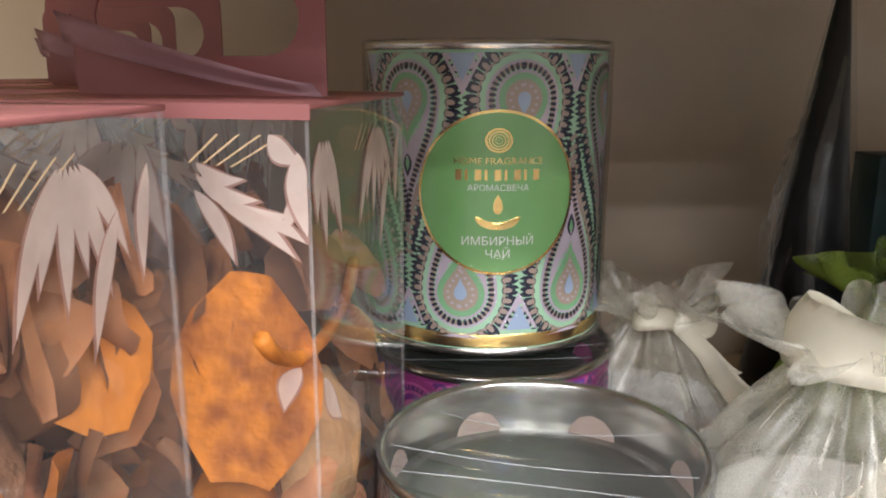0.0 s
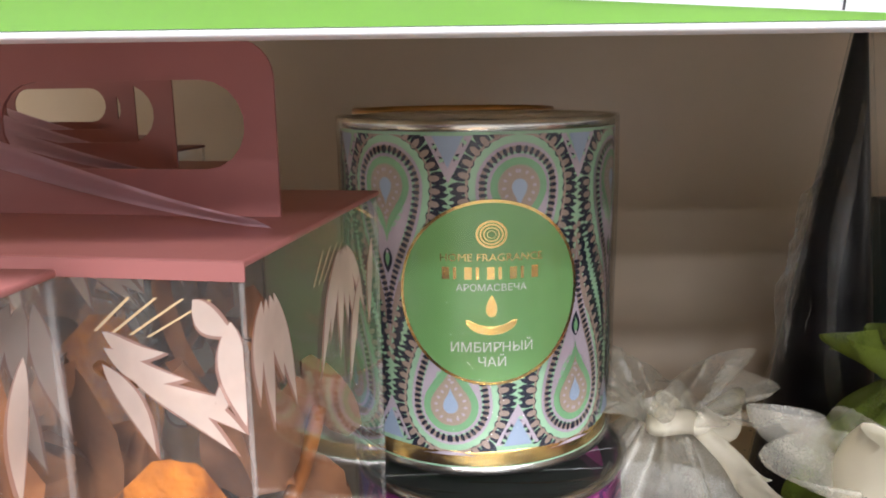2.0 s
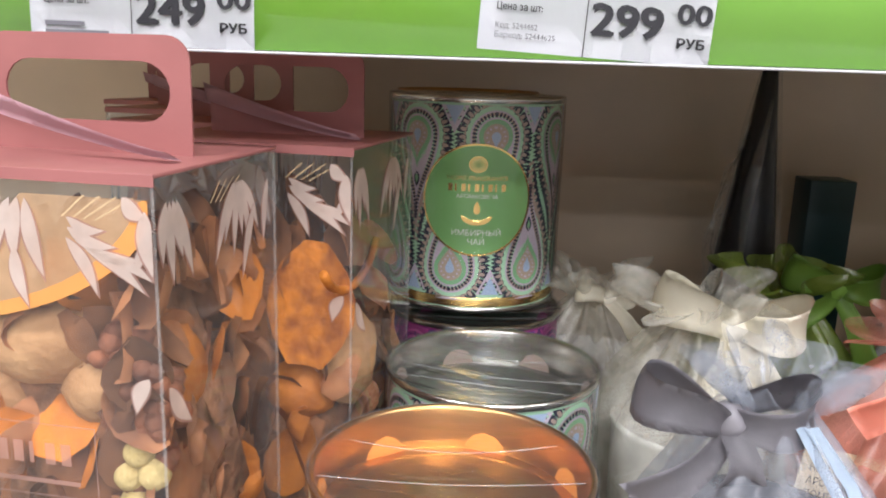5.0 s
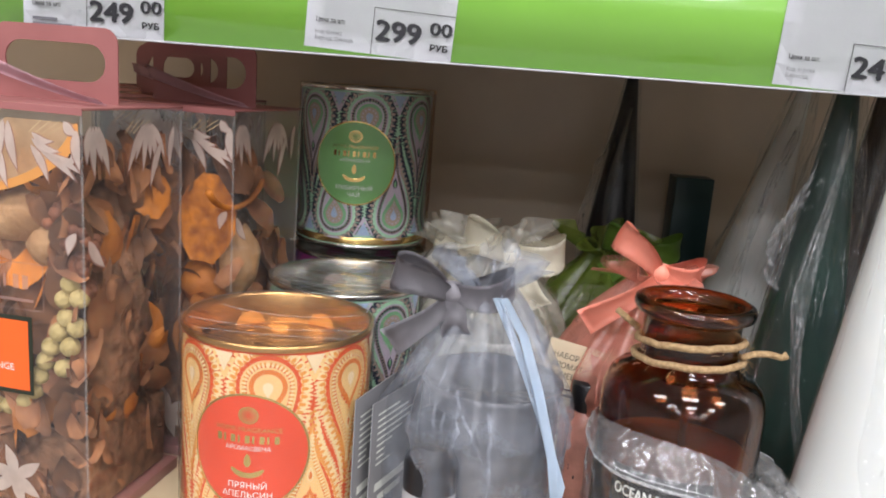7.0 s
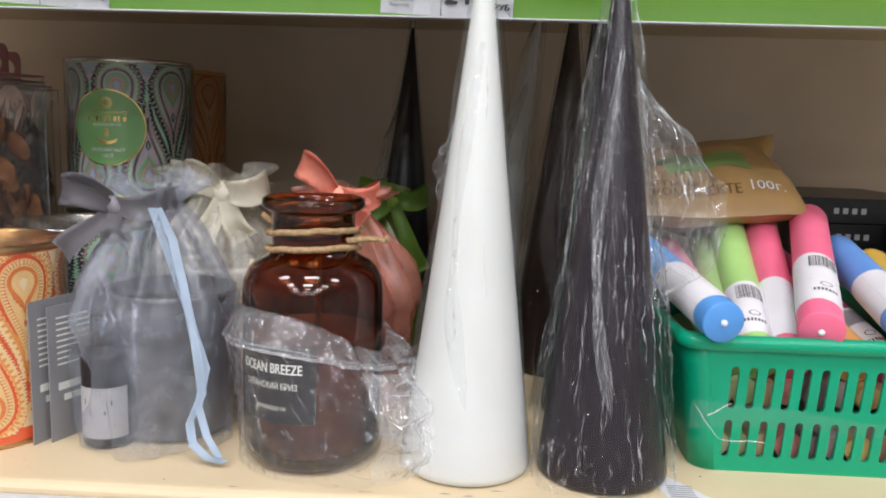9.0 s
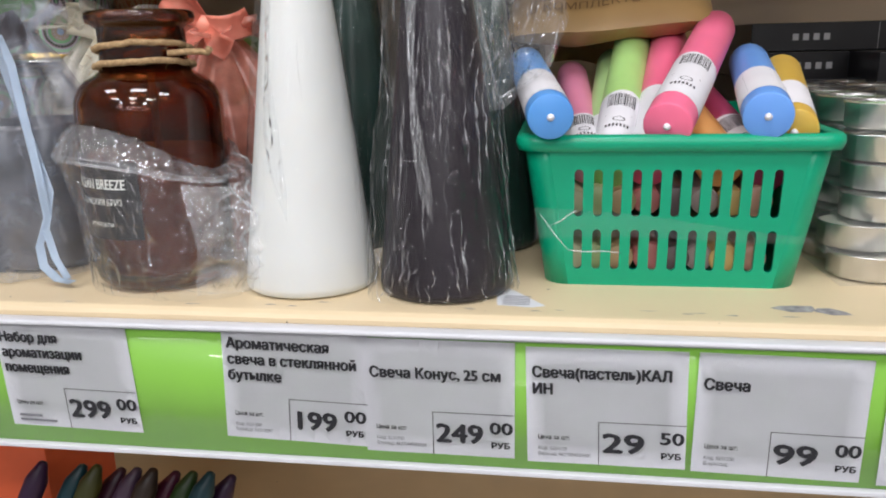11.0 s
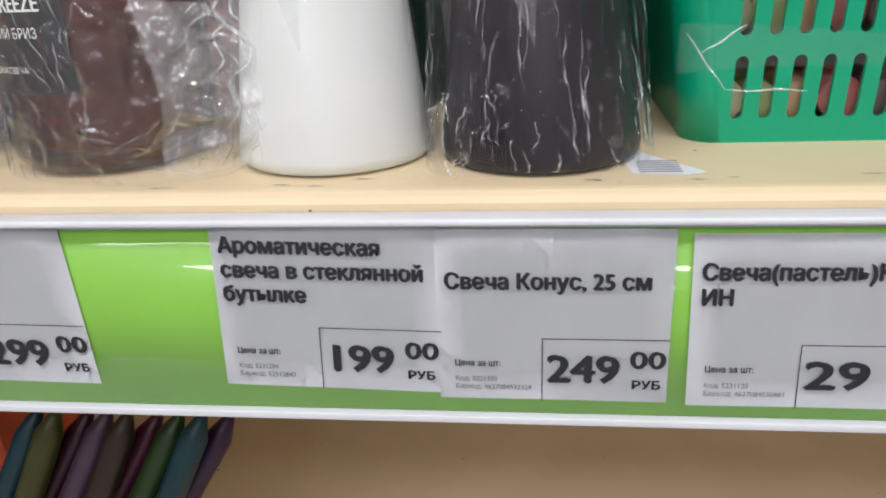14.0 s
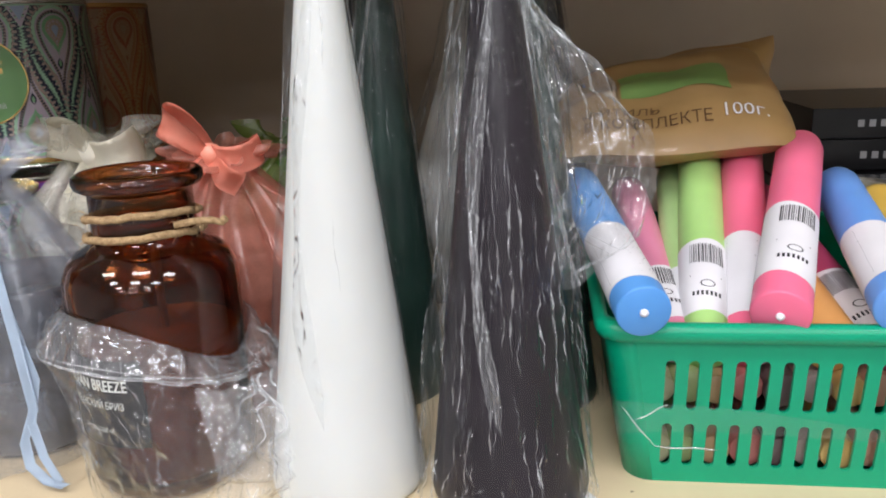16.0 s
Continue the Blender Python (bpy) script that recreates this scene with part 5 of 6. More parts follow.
t = gauze_bag(-16.4, 15.5, "cream gauze gift bag tied with cream satin", GAUZE_CREAM, 4.4, 13.9, 12.0, 1.9, 2.5)
tumbler(t, PALE_GLASS, 3.2, 7.6)
bow(t, SATIN_CREAM, 0.8, -0.8, 12.1, 2.8, 1.9, -0.2, ((-1.2, -3.6), (1.6, -2.6)), "cream satin ribbon bow")
c = thing("hang_card", -14.6, 10.6, 2.6, "cream printed hang tag tied to a gauze bag", "card", rz=10, rx=-8, ry=14, group="hang cards")
part("card_sheet", block(0, 4.0, 0, 0.05, 0, 6.2, 0.02), KRAFT, c, smooth=False)
part("card_print", print_mesh([line_of(s, 0.42, 0.35, 5.3 - 0.5 * k, bold=0.01) for k, s in enumerate(("НАБОР", "АРОМАТИЗАЦИИ", "ПОМЕЩЕНИЯ"))] + [bar(0.35, 3.0, 3.7, 3.8), bar(0.35, 2.6, 3.4, 3.5)] + [line_of("LEMON &", 0.5, 0.5, 2.0, bold=0.006), line_of("BERGAMOT", 0.5, 0.5, 1.3, bold=0.006)], on_front(-0.01)), INK, c, smooth=False)
t = gauze_bag(-19.4, 24.0, "cream gauze gift bag with loose ruffle further back", GAUZE_CREAM, 3.7, 12.3, 10.4, 1.7, 4.0)
tumbler(t, PALE_GLASS, 3.0, 7.2)
bow(t, SATIN_CREAM, 0.6, -0.8, 10.6, 1.7, 1.1, 0.3, ((1.9, -1.8), (2.6, -2.6)), "cream satin ribbon bow")
t = gauze_bag(-8.2, 13.4, "coral pink gauze gift bag tied with coral satin", GAUZE_CORAL, 4.5, 12.9, 11.6, 1.5, 5.5)
tumbler(t, ROSE_GLASS, 3.2, 7.6)
vial(t, -3.1, -2.6, ROSE_GLASS, ROSE_GLASS, BLACK)
bow(t, SATIN_CORAL, 0.0, -0.9, 12.3, 2.3, 1.5, 0.1, ((-3.6, -2.6), (1.6, -1.2)), "coral satin ribbon bow", (0.55, 0.02))
t = gauze_bag(-8.8, 26.5, "olive green gauze gift bag at the back", GAUZE_GREEN, 4.6, 12.4, 10.2, 2.0, 7.5)
tumbler(t, PALE_GLASS, 3.0, 7.2)
bow(t, SATIN_GREEN, 2.2, -0.8, 10.9, 2.6, 1.7, 0.1, ((2.4, -5.0), (-2.6, -1.6)), "green satin ribbon bow")
b = thing("teal_box", 0.5, 44.0, 0, "dark teal carton standing at the back panel", "box")
part("carton", block(-1.6, 1.7, -1.5, 1.5, 0, 14.5, 0.08), material("dark_teal_card", (0.015, 0.05, 0.055), 0.4), b)

# ---------------------------------------------------------------- basket of candles
def basket(x, y):
    t = thing("plastic_basket", x, y, 0, "green plastic basket with slotted sides full of candles", "basket")
    w0, w1, d, h = 5.65, 6.65, 16.0, 6.9   # half widths at foot and rim, depth, height
    back0, back1 = 15.0, 16.8
    def corners(k):
        hw = w0 + (w1 - w0) * k
        return -hw, hw, 0.0 - 0.95 * k, back0 + (back1 - back0) * k
    def outline(k, r=1.1, n=6, inset=0.0):
        x0, x1, y0, y1 = corners(k)
        x0, x1, y0, y1 = x0 + inset, x1 - inset, y0 + inset, y1 - inset
        out = []
        for cx, cy, a0 in ((x1 - r, y0 + r, -90), (x1 - r, y1 - r, 0), (x0 + r, y1 - r, 90), (x0 + r, y0 + r, 180)):
            out += [(cx + r * math.cos(radians(a0 + 90 * i / n)), cy + r * math.sin(radians(a0 + 90 * i / n))) for i in range(n + 1)]
        return out
    # slotted front: a grid of cells with the slots left open
    pitch = 0.843
    def front_pt(u, z):
        k = z / h
        x0, x1, y0, y1 = corners(k)
        r = 1.1
        return (u, y0, z)
    first = -4.15
    bm = bmesh.new()
    rows = [(0.0, 0.78), (0.78, 2.75), (2.75, 3.35), (3.35, 5.55), (5.55, h)]
    def cell(poly):
        vs = [bm.verts.new(front_pt(u, z)) for u, z in poly]
        bm.faces.new(vs)
    half = 0.19
    for z0, z1 in rows:
        slotted = z0 in (0.78, 3.35)
        def lim(z, s):
            x0, x1, _, _ = corners(z / h)
            return (x0 + 1.1) if s < 0 else (x1 - 1.1)
        if not slotted:
            cell([(lim(z0, -1), z0), (lim(z0, 1), z0), (lim(z1, 1), z1), (lim(z1, -1), z1)])
            continue
        prev = None
        for i in range(11):
            uc = first + pitch * i
            rnd = [(uc + half * math.cos(a), z1 - half + half * math.sin(a)) for a in [math.pi * j / 6 for j in range(7)]]
            low = [(uc + half * math.cos(a), z0 + half + half * math.sin(a)) for a in [math.pi + math.pi * j / 6 for j in range(7)]]
            left, right = uc - pitch / 2, uc + pitch / 2
            l0, l1 = (lim(z0, -1), lim(z1, -1)) if i == 0 else (left, left)
            r0, r1 = (lim(z0, 1), lim(z1, 1)) if i == 10 else (right, right)
            rim_l = [low[j] for j in (3, 2, 1, 0)] + [rnd[j] for j in (6, 5, 4, 3)]
            rim_r = [low[j] for j in (3, 4, 5, 6)] + [rnd[j] for j in (0, 1, 2, 3)]
            for (ua, za), (ub, zb) in zip(rim_l, rim_l[1:]):
                ka, kb = (za - z0) / (z1 - z0), (zb - z0) / (z1 - z0)
                cell([(l0 + (l1 - l0) * ka, za), (ua, za), (ub, zb), (l0 + (l1 - l0) * kb, zb)])
            for (ua, za), (ub, zb) in zip(rim_r, rim_r[1:]):
                ka, kb = (za - z0) / (z1 - z0), (zb - z0) / (z1 - z0)
                cell([(ua, za), (r0 + (r1 - r0) * ka, za), (r0 + (r1 - r0) * kb, zb), (ub, zb)])
    bmesh.ops.remove_doubles(bm, verts=bm.verts, dist=0.0005)
    back = bmesh.ops.extrude_face_region(bm, geom=bm.faces[:], use_keep_orig=True)
    bmesh.ops.translate(bm, verts=[v for v in back["geom"] if isinstance(v, bmesh.types.BMVert)], vec=(0, 0.17, 0))
    bmesh.ops.recalc_face_normals(bm, faces=bm.faces)
    part("front_panel", bm, BASKET, t, "front wall with two rows of upright slots", smooth=False)
    # remaining walls
    bm = bmesh.new()
    rings = [[bm.verts.new((a, b, h * k)) for a, b in outline(k)] for k in (0, 0.25, 0.5, 0.75, 1.0)]
    n = len(rings[0])
    for a, b in zip(rings, rings[1:]):
        for i in range(n - 1):
            bm.faces.new((a[i], a[i + 1], b[i + 1], b[i]))
    bm.faces.new(rings[0][::-1])
    bmesh.ops.recalc_face_normals(bm, faces=bm.faces)
    bmesh.ops.solidify(bm, geom=bm.faces[:], thickness=0.17)
    part("wall_shell", bm, BASKET, t, "tapered plastic walls and floor", smooth=True)
    # rolled rim
    bm = bmesh.new()
    prof = [(0.0, -0.55), (-0.22, -0.5), (-0.32, -0.2), (-0.28, 0.08), (-0.1, 0.2), (0.12, 0.2), (0.22, 0.05)]
    rr = []
    for off, dz in prof:
        rr.append([bm.verts.new((a, b, h + dz)) for a, b in outline(1.0, inset=off)])
    for a, b in zip(rr, rr[1:]):
        for i in range(len(a)):
            j = (i + 1) % len(a)
            bm.faces.new((a[i], a[j], b[j], b[i]))
    bmesh.ops.recalc_face_normals(bm, faces=bm.faces)
    part("rim", bm, BASKET, t, "rolled rim")
    tp = sheet(lambda u, v: (-6.1 + 12.1 * u, -0.06 - 0.138 * (2.3 + 1.5 * v * (1 - 0.8 * u)) - 0.1 * (1 - u) ** 6 + 0.02 * math.sin(9 * u + 4 * v), 2.3 + 1.5 * v * (1 - 0.8 * u) + 0.12 * math.sin(5 * u)), 40, 6)
    f = part("tape", tp, TAPE, t, "clear tape stretched across the front")
    on_tape = lambda u, z, k: (u, -0.12 - 0.138 * z - 0.03 * k, z)
    for k, (u0, z0, u1, z1) in enumerate(((-5.9, 3.5, -4.6, 1.75), (-5.4, 2.9, -4.2, 3.7), (-4.6, 1.75, -2.2, 1.7))):
        fold = part("tape_fold", tube([on_tape(u0 + (u1 - u0) * i / 10, z0 + (z1 - z0) * i / 10 + 0.03 * math.sin(i * 0.9 + k), k) for i in range(11)], 0.035, 5, [0.4 + 0.8 * math.sin(math.pi * (i + 0.5) / 11) for i in range(11)]), CREASE, f)
        fold.visible_shadow = False
    f.visible_shadow = False
    return t


TAPE = film("clear_tape", 0.3, (40, 60, 90), rough=0.15, haze=0.03, ior=1.35)
basket(16.4, 5.0)

LABEL_WHITE = material("candle_label", (0.78, 0.77, 0.80), 0.5, var=0.05)


def taper_candle(front, back, colour, name, band=(1.2, 5.2), r=0.98, code=True, seed=0, faces=None):
    """A stout candle lying from its foot in front to its round top behind."""
    a, b = Vector(front), Vector(back)
    long = (b - a).length
    wax = material(name + "_wax", colour, 0.42, var=0.06, scale=30, sss=0.15)
    t = new("pillar_candle")
    t.empty_display_size = 0.01
    q = (b - a).to_track_quat("Z", "Y")
    t.matrix_basis = Matrix.LocRotScale(a * CM, q, None)
    tagged(t, f"{name.replace('_', ' ')} dinner candle with white paper band in a basket", "candle", "candles in the basket")
    prof = [(0, 0.0), (r * 0.93, 0.0), (r * 0.985, 0.04), (r, 0.14), (r, long - 1.0), (r * 0.9, long - 0.5), (r * 0.6, long - 0.12), (0, long)]
    part("wax_body", lathe(prof, 36), wax, t, "smooth coloured wax")
    if r > 0.8:
        part("wick", moved(ball(0.17, 8, 0.4), shift(0, 0, -0.05)), LABEL_WHITE, t, "pale wick stub")
    if band:
        rng = random.Random(seed)
        # the side that faces up and outward
        up = q.inverted() @ Vector((0, -0.75, 0.66))
        mid = math.atan2(up.y, up.x) if faces is None else faces
        lab = part("paper_band", sheet(lambda u, v: ((r + 0.015) * math.cos(TAU * u), (r + 0.015) * math.sin(TAU * u), band[0] + (band[1] - band[0]) * v + 0.1 * math.sin(TAU * u * 2 + seed)), 36, 2, True), LABEL_WHITE, t, "white paper band with printed marks")
        lay = lambda u, z: ((r + 0.03) * math.cos(mid + u / r), (r + 0.03) * math.sin(mid + u / r), z)
        ps = []
        L = band[1] - band[0]
        if code:
            x = -0.7
            while x < 0.7:
                wdt = rng.choice((0.025, 0.04, 0.06))
                ps.append(bar(x, x + wdt, band[1] - 1.5, band[1] - 0.3))
                x += wdt + rng.choice((0.03, 0.05))
            ps += [bar(-0.6 + 0.17 * i, -0.6 + 0.17 * i + 0.09, band[0] + 0.9, band[0] + 1.15) for i in range(7)]
            ps += [ring(ellipse(0.3, 0.22, 10), 1.0, 0.82, 0.0, band[0] + 1.6), bar(-0.7, 0.6, band[0] + 2.1, band[0] + 2.16)]
        else:
            ps += [bar(-1.0, -1.0 + rng.uniform(1.2, 1.9), band[0] + 0.3 + 0.2 * i, band[0] + 0.34 + 0.2 * i) for i in range(int(L / 0.2) - 2)]
        part("band_print", print_mesh(ps, lay), INK, lab, smooth=False)
    return t


taper_candle((11.0, 2.75, 8.0), (9.2, 17.0, 9.9), (0.10, 0.32, 0.72), "blue", (1.0, 6.2), code=False, seed=1)
taper_candle((12.7, 6.0, 5.4), (11.9, 19.0, 9.2), (0.70, 0.24, 0.36), "dusty_pink", (0.8, 4.5), 0.9, seed=2)
taper_candle((13.2, 6.0, 5.2), (14.4, 19.5, 9.9), (0.42, 0.62, 0.26), "pale_green", (0.9, 4.5), 0.9, code=False, seed=3)
taper_candle((13.7, 5.6, 5.35), (15.5, 18.5, 11.2), (0.40, 0.66, 0.22), "apple_green", (1.2, 5.6), 1.02, seed=4)
taper_candle((15.3, 5.7, 5.4), (17.6, 18.5, 11.2), (0.85, 0.16, 0.28), "raspberry_pink", (1.0, 6.0), 1.02, code=False, seed=5)
taper_candle((15.9, 4.0, 7.45), (19.9, 16.5, 11.7), (0.88, 0.17, 0.30), "bright_pink", (1.3, 6.3), 1.05, seed=6)
taper_candle((18.5, 5.6, 5.5), (17.0, 20.0, 9.0), (0.85, 0.42, 0.14), "apricot", None, 1.05, seed=7)
taper_candle((20.6, 5.8, 5.0), (17.9, 17.5, 9.2), (0.45, 0.06, 0.14), "crimson", (0.8, 4.8), 0.9, seed=8)
taper_candle((19.9, 3.7, 7.85), (21.6, 16.5, 9.8), (0.14, 0.34, 0.78), "sky_blue", (1.2, 5.6), 1.02, code=False, seed=9)
taper_candle((21.2, 4.6, 7.1), (23.0, 15.0, 9.3), (0.62, 0.40, 0.07), "mustard", (0.9, 4.6), 1.0, code=False, seed=10)
for k in range(16):
    c = ((0.34, 0.32, 0.2), (0.26, 0.30, 0.14), (0.34, 0.22, 0.12), (0.36, 0.13, 0.12), (0.10, 0.07, 0.07), (0.28, 0.22, 0.20), (0.40, 0.27, 0.1), (0.36, 0.20, 0.14))[k % 8]
    x, z = 11.9 + 1.18 * (k % 8), 1.25 if k < 8 else 3.9
    taper_candle((x + 0.1 * math.sin(k * 5), 5.35 + 0.12 * math.sin(k * 3), z), (x, 18.5, z + 0.4), tuple(1.6 * q for q in c), ("straw", "moss", "caramel", "wine", "black", "taupe", "honey", "amber")[k % 8] + ("", "_low")[k < 8], None, 0.62 if k % 3 else 0.7, seed=20 + k)

# ---------------------------------------------------------------- paper sacks behind the basket
SACK = material("tan_sack_paper", (0.40, 0.25, 0.10), 0.42, var=0.15, scale=18, bump=0.3, bump_scale=40, coat=0.15)
SACK_GREEN = material("green_sack_print", (0.20, 0.34, 0.10), 0.45, var=0.1)
LETTER_DARK = material("brown_print", (0.16, 0.09, 0.04), 0.5)


def sack(x, y, z, label, rz, rx, ry, w, h, words=True, seed=0.0):
    t = thing("wax_sack", x, y, z, label, "sack", rz=rz, rx=rx, ry=ry, group="wax sacks")
    def skin(side):
        def f(u, v):
            p = (1 - (2 * u - 1) ** 4) * (1 - (2 * v - 1) ** 4)
            d = 1.6 * p ** 0.6 + 0.55 * p * noise.noise((u * 4 + seed, v * 4, side))
            return ((u - 0.5) * w + 0.25 * noise.noise((v * 5, seed, 2)) , -side * d, v * h * (0.78 + 0.36 * u) + 0.5 * noise.noise((u * 3, seed, v * 2)))
        return f
    part("sack_body", merge(sheet(skin(1), 24, 20), sheet(skin(-1), 24, 20)), SACK, t, "puffed tan paper pouch")
    if words:
        lay = lambda u, zz: Vector(skin(1)(u / w + 0.5, zz / h)) + Vector((0, -0.06, 0))
        g = [(-2.4 + 5.4 * i / 12, h * (0.30 + 0.34 * j / 6)) for j in range(7) for i in range(13)]
        gf = [(j * 13 + i, j * 13 + i + 1, (j + 1) * 13 + i + 1, (j + 1) * 13 + i) for j in range(6) for i in range(12)]
        part("green_panel", print_mesh([(g, gf)], lay), SACK_GREEN, t, "green printed panel")
        lay2 = lambda u, zz: lay(u, zz) + Vector((0, -0.05, 0))
        part("weight_mark", print_mesh([line_of("100г.", 1.05, 2.3, h * 0.09, "l", 0.03)], lay2), LABEL_WHITE, t, "pale weight lettering", smooth=False)
        part("wick_note", print_mesh([line_of("ФИТИЛЬ", 0.85, -4.2, h * 0.15, "l", 0.02), line_of("В КОМПЛЕКТЕ", 0.85, -4.2, h * 0.07, "l", 0.02)], lay2), LETTER_DARK, t, "brown printed note", smooth=False)
    return t


sack(13.7, 14.8, 11.6, "tan paper wax sack with green panel lying on candles", -4, -73, -3, 11.6, 11.5, True, 1.0)
sack(15.5, 23.5, 9.2, "tan paper wax sack tucked behind another one", 6, -14, 6, 9.5, 7.2, False, 5.0)

# ---------------------------------------------------------------- tea lights and black boxes
WAX_TEA = {"mint": material("mint_tea_wax", (0.42, 0.60, 0.34), 0.4, sss=0.1), "red": material("red_tea_wax", (0.45, 0.02, 0.03), 0.4), "ivory": material("ivory_tea_wax", (0.70, 0.68, 0.58), 0.4, sss=0.1)}


def tealight_pack(x, y, z, wax, rz=0.0, nx=2, ny=3, label="clear pack of aluminium tea lights in a stack"):
    t = thing("tealight_pack", x, y, z, label, "tea lights", rz=rz, group="tea light packs")
    for i in range(nx):
        for j in range(ny):
            cup = part("cup", moved(lathe([(0, 0.05), (1.75, 0.05), (1.86, 0.12), (1.88, 1.1), (1.95, 1.18), (1.95, 1.24), (1.82, 1.2), (1.8, 1.0)], 28), shift(2.0 + 3.95 * i, 2.0 + 3.95 * j, 0)), ALU, t, "thin aluminium cup")
            part("wax", moved(lathe([(1.8, 1.08), (1.0, 1.1), (0, 1.08)], 24), shift(2.0 + 3.95 * i, 2.0 + 3.95 * j, 0)), WAX_TEA[wax], cup, wax + " coloured wax")
    w, d = 3.95 * nx + 0.1, 3.95 * ny + 0.1
    f = part("clear_tray", block(-0.06, w, -0.06, d, 0.0, 1.34, 0.05), TRAY, t, "clear plastic tray pack", smooth=False)
    f.visible_shadow = False
    return t


TRAY = film("clear_tray", 0.15, (40, 40, 40), rough=0.08, haze=0.035, ior=1.4)
for k, (x, y, w, r) in enumerate(((24.0, 5.6, "ivory", 2), (23.4, 6.2, "ivory", -3), (24.3, 5.9, "ivory", 0), (24.4, 6.3, "red", 1), (24.2, 5.9, "ivory", -1), (24.4, 6.4, "mint", 2))):
    tealight_pack(x, y, 0.02 + 1.36 * k, w, r)
    tealight_pack(x + 8.3, y + 0.3, 0.02 + 1.36 * k, w, r)
for k in range(6):
    tealight_pack(23.8 + 0.3 * (k % 2), 18.6, 0.02 + 1.36 * k, "ivory" if k % 2 else "mint", k % 3, 2, 2)
BOXMARK = material("grey_box_print", (0.42, 0.42, 0.44), 0.4)


def black_box(x, y, z, w, label, words=True, rz=0.0):
    t = thing("candle_box", x, y, z, label, "box", rz=rz, group="black candle boxes")
    part("carton", block(0, w, 0, 14, 0, 1.95, 0.05), BLACK, t, "black glossy carton", smooth=False)
    if words:
        tri = [(w - 2.2, 0.4), (w - 1.0, 0.4), (w - 1.6, 1.55)]
        ps = [ring(tri, 1.0, 0.82), bar(w - 1.66, w - 1.54, 0.6, 1.05), bar(w - 3.0, w - 2.97, 0.1, 1.85)]
        ps += [bar(2.8 + 0.7 * i, 3.2 + 0.7 * i, 0.75, 1.2) for i in range(4)]
        part("box_print", print_mesh(ps, on_front(-0.012)), BOXMARK, t, "grey warning triangle and marks", smooth=False)
    else:
        part("box_print", print_mesh([line_of("НАБОР СВЕЧЕЙ", 0.75, 0.8, 0.65, bold=0.01)], on_front(-0.012)), BOXMARK, t, "grey lettering on the side", smooth=False)
    return t


for k in range(4):
    black_box(24.6 + 0.2 * (k % 2), 30.5, 0.02 + 1.97 * k, 11.5, "black glossy candle carton in a stack", False)
black_box(24.8, 29.5, 7.92, 11.5, "black candle carton with printed warning triangle", True)
black_box(24.6, 29.8, 9.9, 11.5, "black candle carton with warning triangle on top", True, 1.0)
for k in range(5):
    black_box(31.2, 24.0 + 0.2 * (k % 2), 0.02 + 1.97 * k, 11.0, "black candle set carton in the next stack", False)

# ---------------------------------------------------------------- marks on the shelf
def scrap(name, outline, mat, label, z=0.012):
    bm = print_mesh([fill(outline, steps=1)], lambda u, v: (u, v, z + 0.004 * math.sin(9 * u)))
    t = part(name, bm, mat, None, smooth=False)
    return tagged(t, label, "scrap")


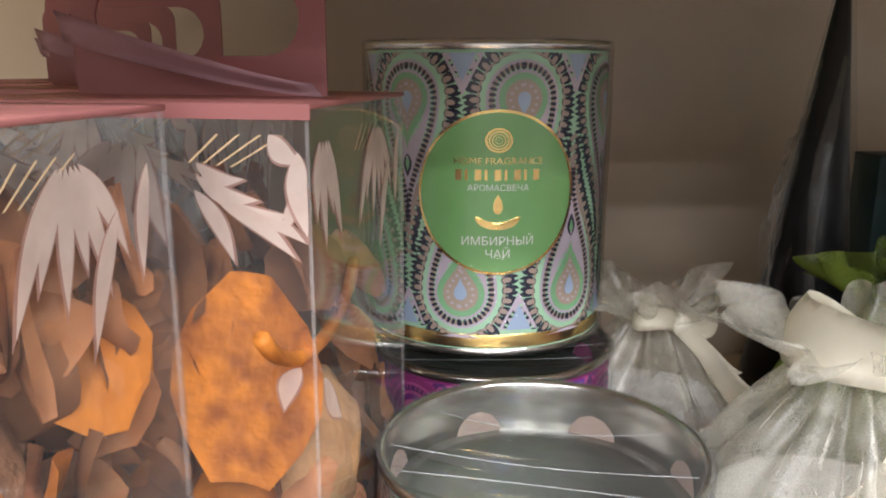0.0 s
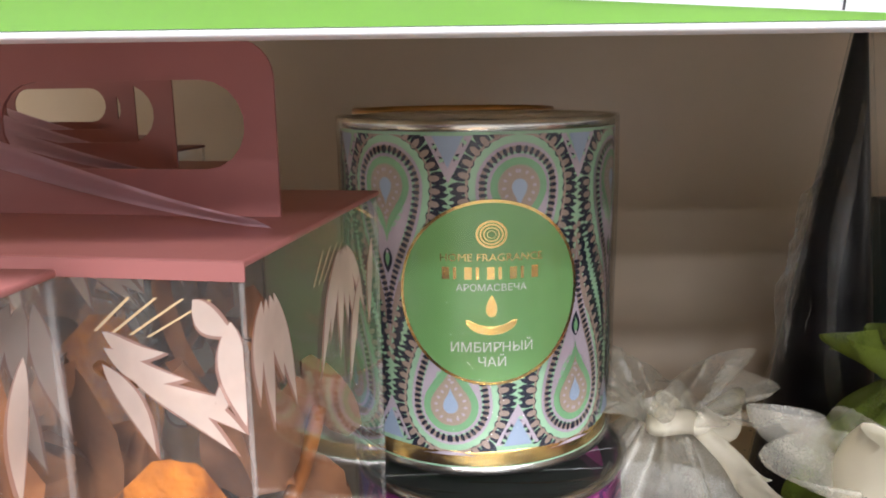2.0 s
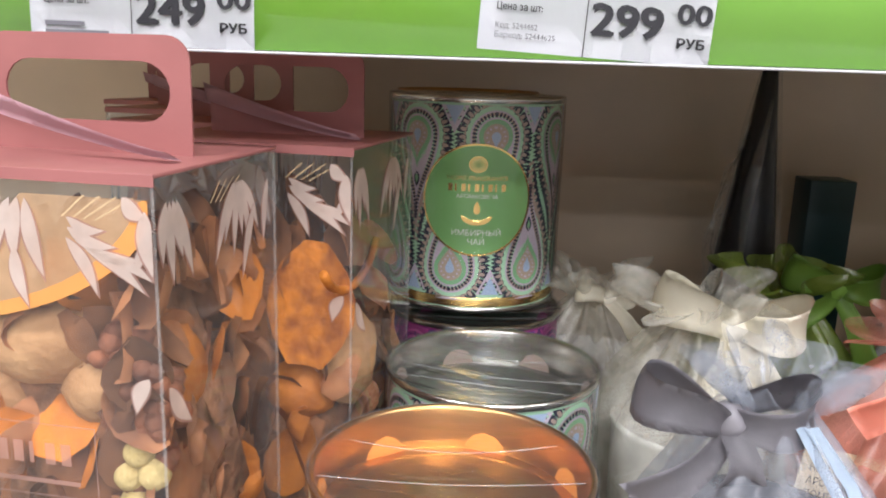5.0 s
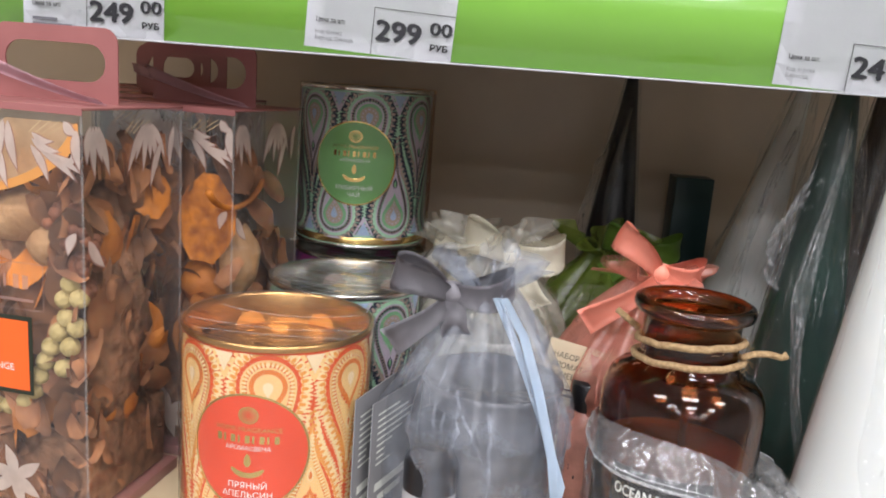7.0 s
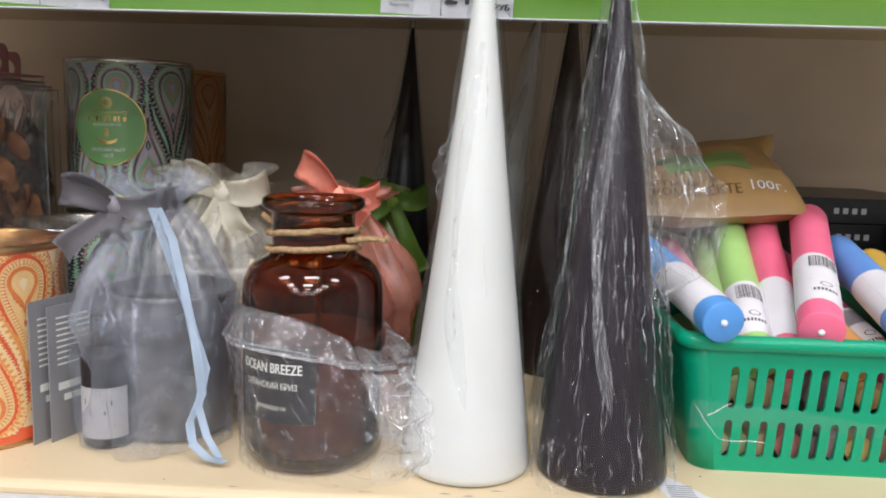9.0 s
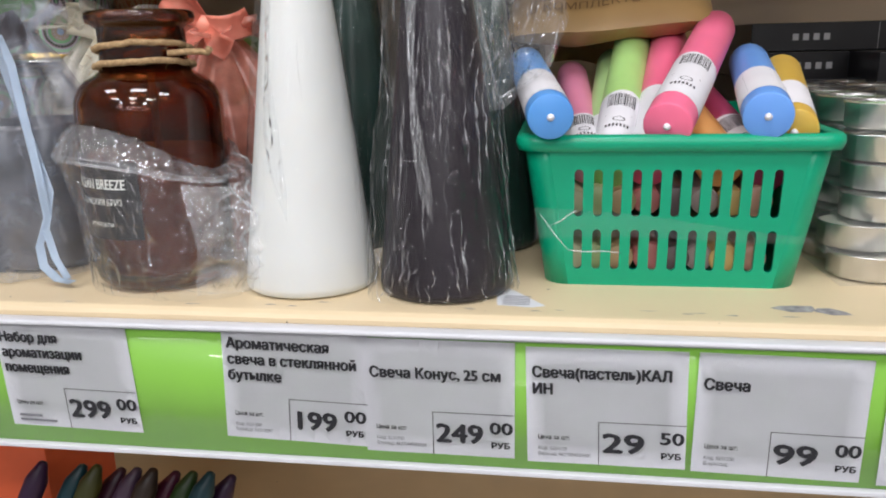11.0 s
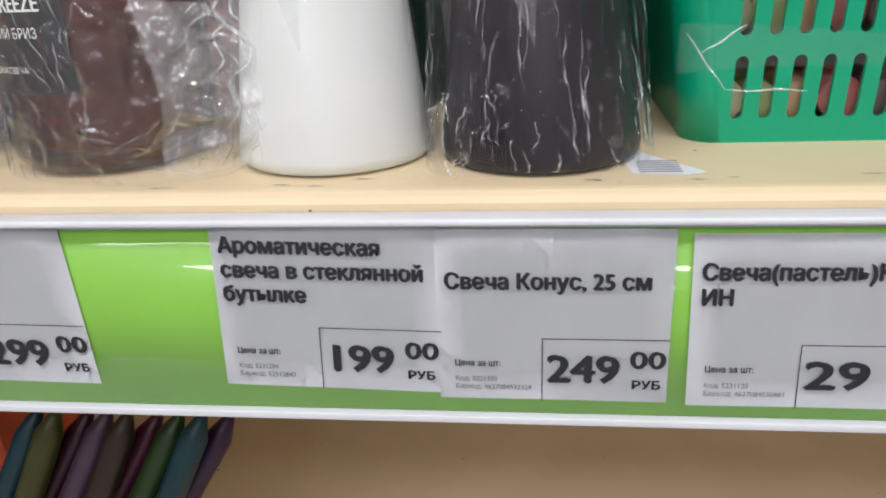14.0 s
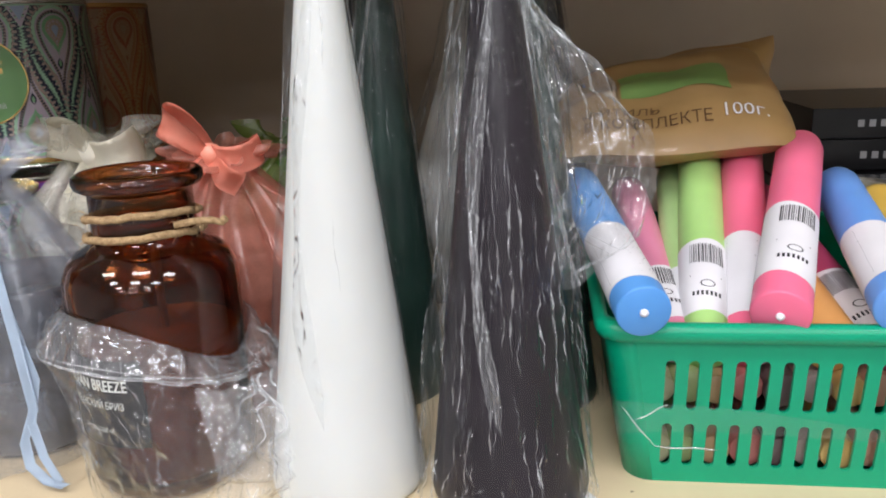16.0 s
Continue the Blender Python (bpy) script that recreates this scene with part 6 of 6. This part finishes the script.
TORN = material("torn_paper", (0.40, 0.39, 0.38), 0.8, second=(0.16, 0.15, 0.16), scale=260)
rng = random.Random(5)
scrap("torn_sticker", [(20.2 + p + rng.uniform(-0.1, 0.1), 2.2 + q + rng.uniform(-0.08, 0.08)) for p, q in ((0, 0), (0.7, -0.5), (1.5, -0.45), (1.9, -0.1), (1.7, 0.4), (1.1, 0.5), (0.5, 0.4))], TORN, "torn grey sticker rest on the shelf")
scrap("torn_sticker", [(21.9 + p, 1.9 + q) for p, q in ((0, 0), (0.6, -0.4), (1.4, -0.3), (1.2, 0.1), (0.7, 0.5), (0.2, 0.45))], TORN, "torn grey sticker rest beside another")
tipp = [(8.6, 3.6), (9.2, 4.1), (10.9, 1.75), (10.3, 1.5), (8.8, 1.7)]
scrap("paper_slip", tipp, PAPER, "white printed slip under the cone candle")
part("slip_print", print_mesh([bar(9.0, 10.2, 1.8 + 0.22 * i, 1.88 + 0.22 * i) for i in range(6)], lambda u, v: (u, v, 0.02)), INK_PALE, bpy.data.objects["paper_slip"], smooth=False)
for k in range(14):
    cx, cy = rng.uniform(-14, 26), rng.uniform(0.5, 1.5)
    scrap("paint_chip", [(cx + 0.35 * rng.uniform(0.3, 1.3) * math.cos(a), cy + 0.05 * rng.uniform(0.3, 1.2) * math.sin(a)) for a in [TAU * i / 9 for i in range(9)]], TORN, "small dark chip in the shelf paint")

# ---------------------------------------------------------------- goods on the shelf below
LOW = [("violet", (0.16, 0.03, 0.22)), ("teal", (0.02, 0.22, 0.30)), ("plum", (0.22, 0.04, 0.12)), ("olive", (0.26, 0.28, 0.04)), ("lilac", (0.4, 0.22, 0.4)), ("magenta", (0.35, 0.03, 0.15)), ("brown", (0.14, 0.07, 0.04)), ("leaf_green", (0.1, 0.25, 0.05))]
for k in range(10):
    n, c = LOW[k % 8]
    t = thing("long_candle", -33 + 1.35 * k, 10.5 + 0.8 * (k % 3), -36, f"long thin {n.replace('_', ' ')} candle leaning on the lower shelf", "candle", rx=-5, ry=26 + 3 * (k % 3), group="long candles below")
    # wax colours cut to 14% to paint in the lower shelf's shade
    part("wax_rod", lathe([(0, 0), (0.75, 0), (0.75, 21), (0.3, 22.4), (0, 22.6)], 20), material(n + "_shaded_rod_wax", tuple(0.14 * q for q in c), 0.4, var=0.1), t)
t = thing("orange_carton", -33, 11, -36, "orange carton standing on the lower shelf", "box")
part("carton", block(-8, 8, 4, 12, 0, 22.5, 0.1), material("orange_red_card", (0.62, 0.10, 0.03), 0.5), t)
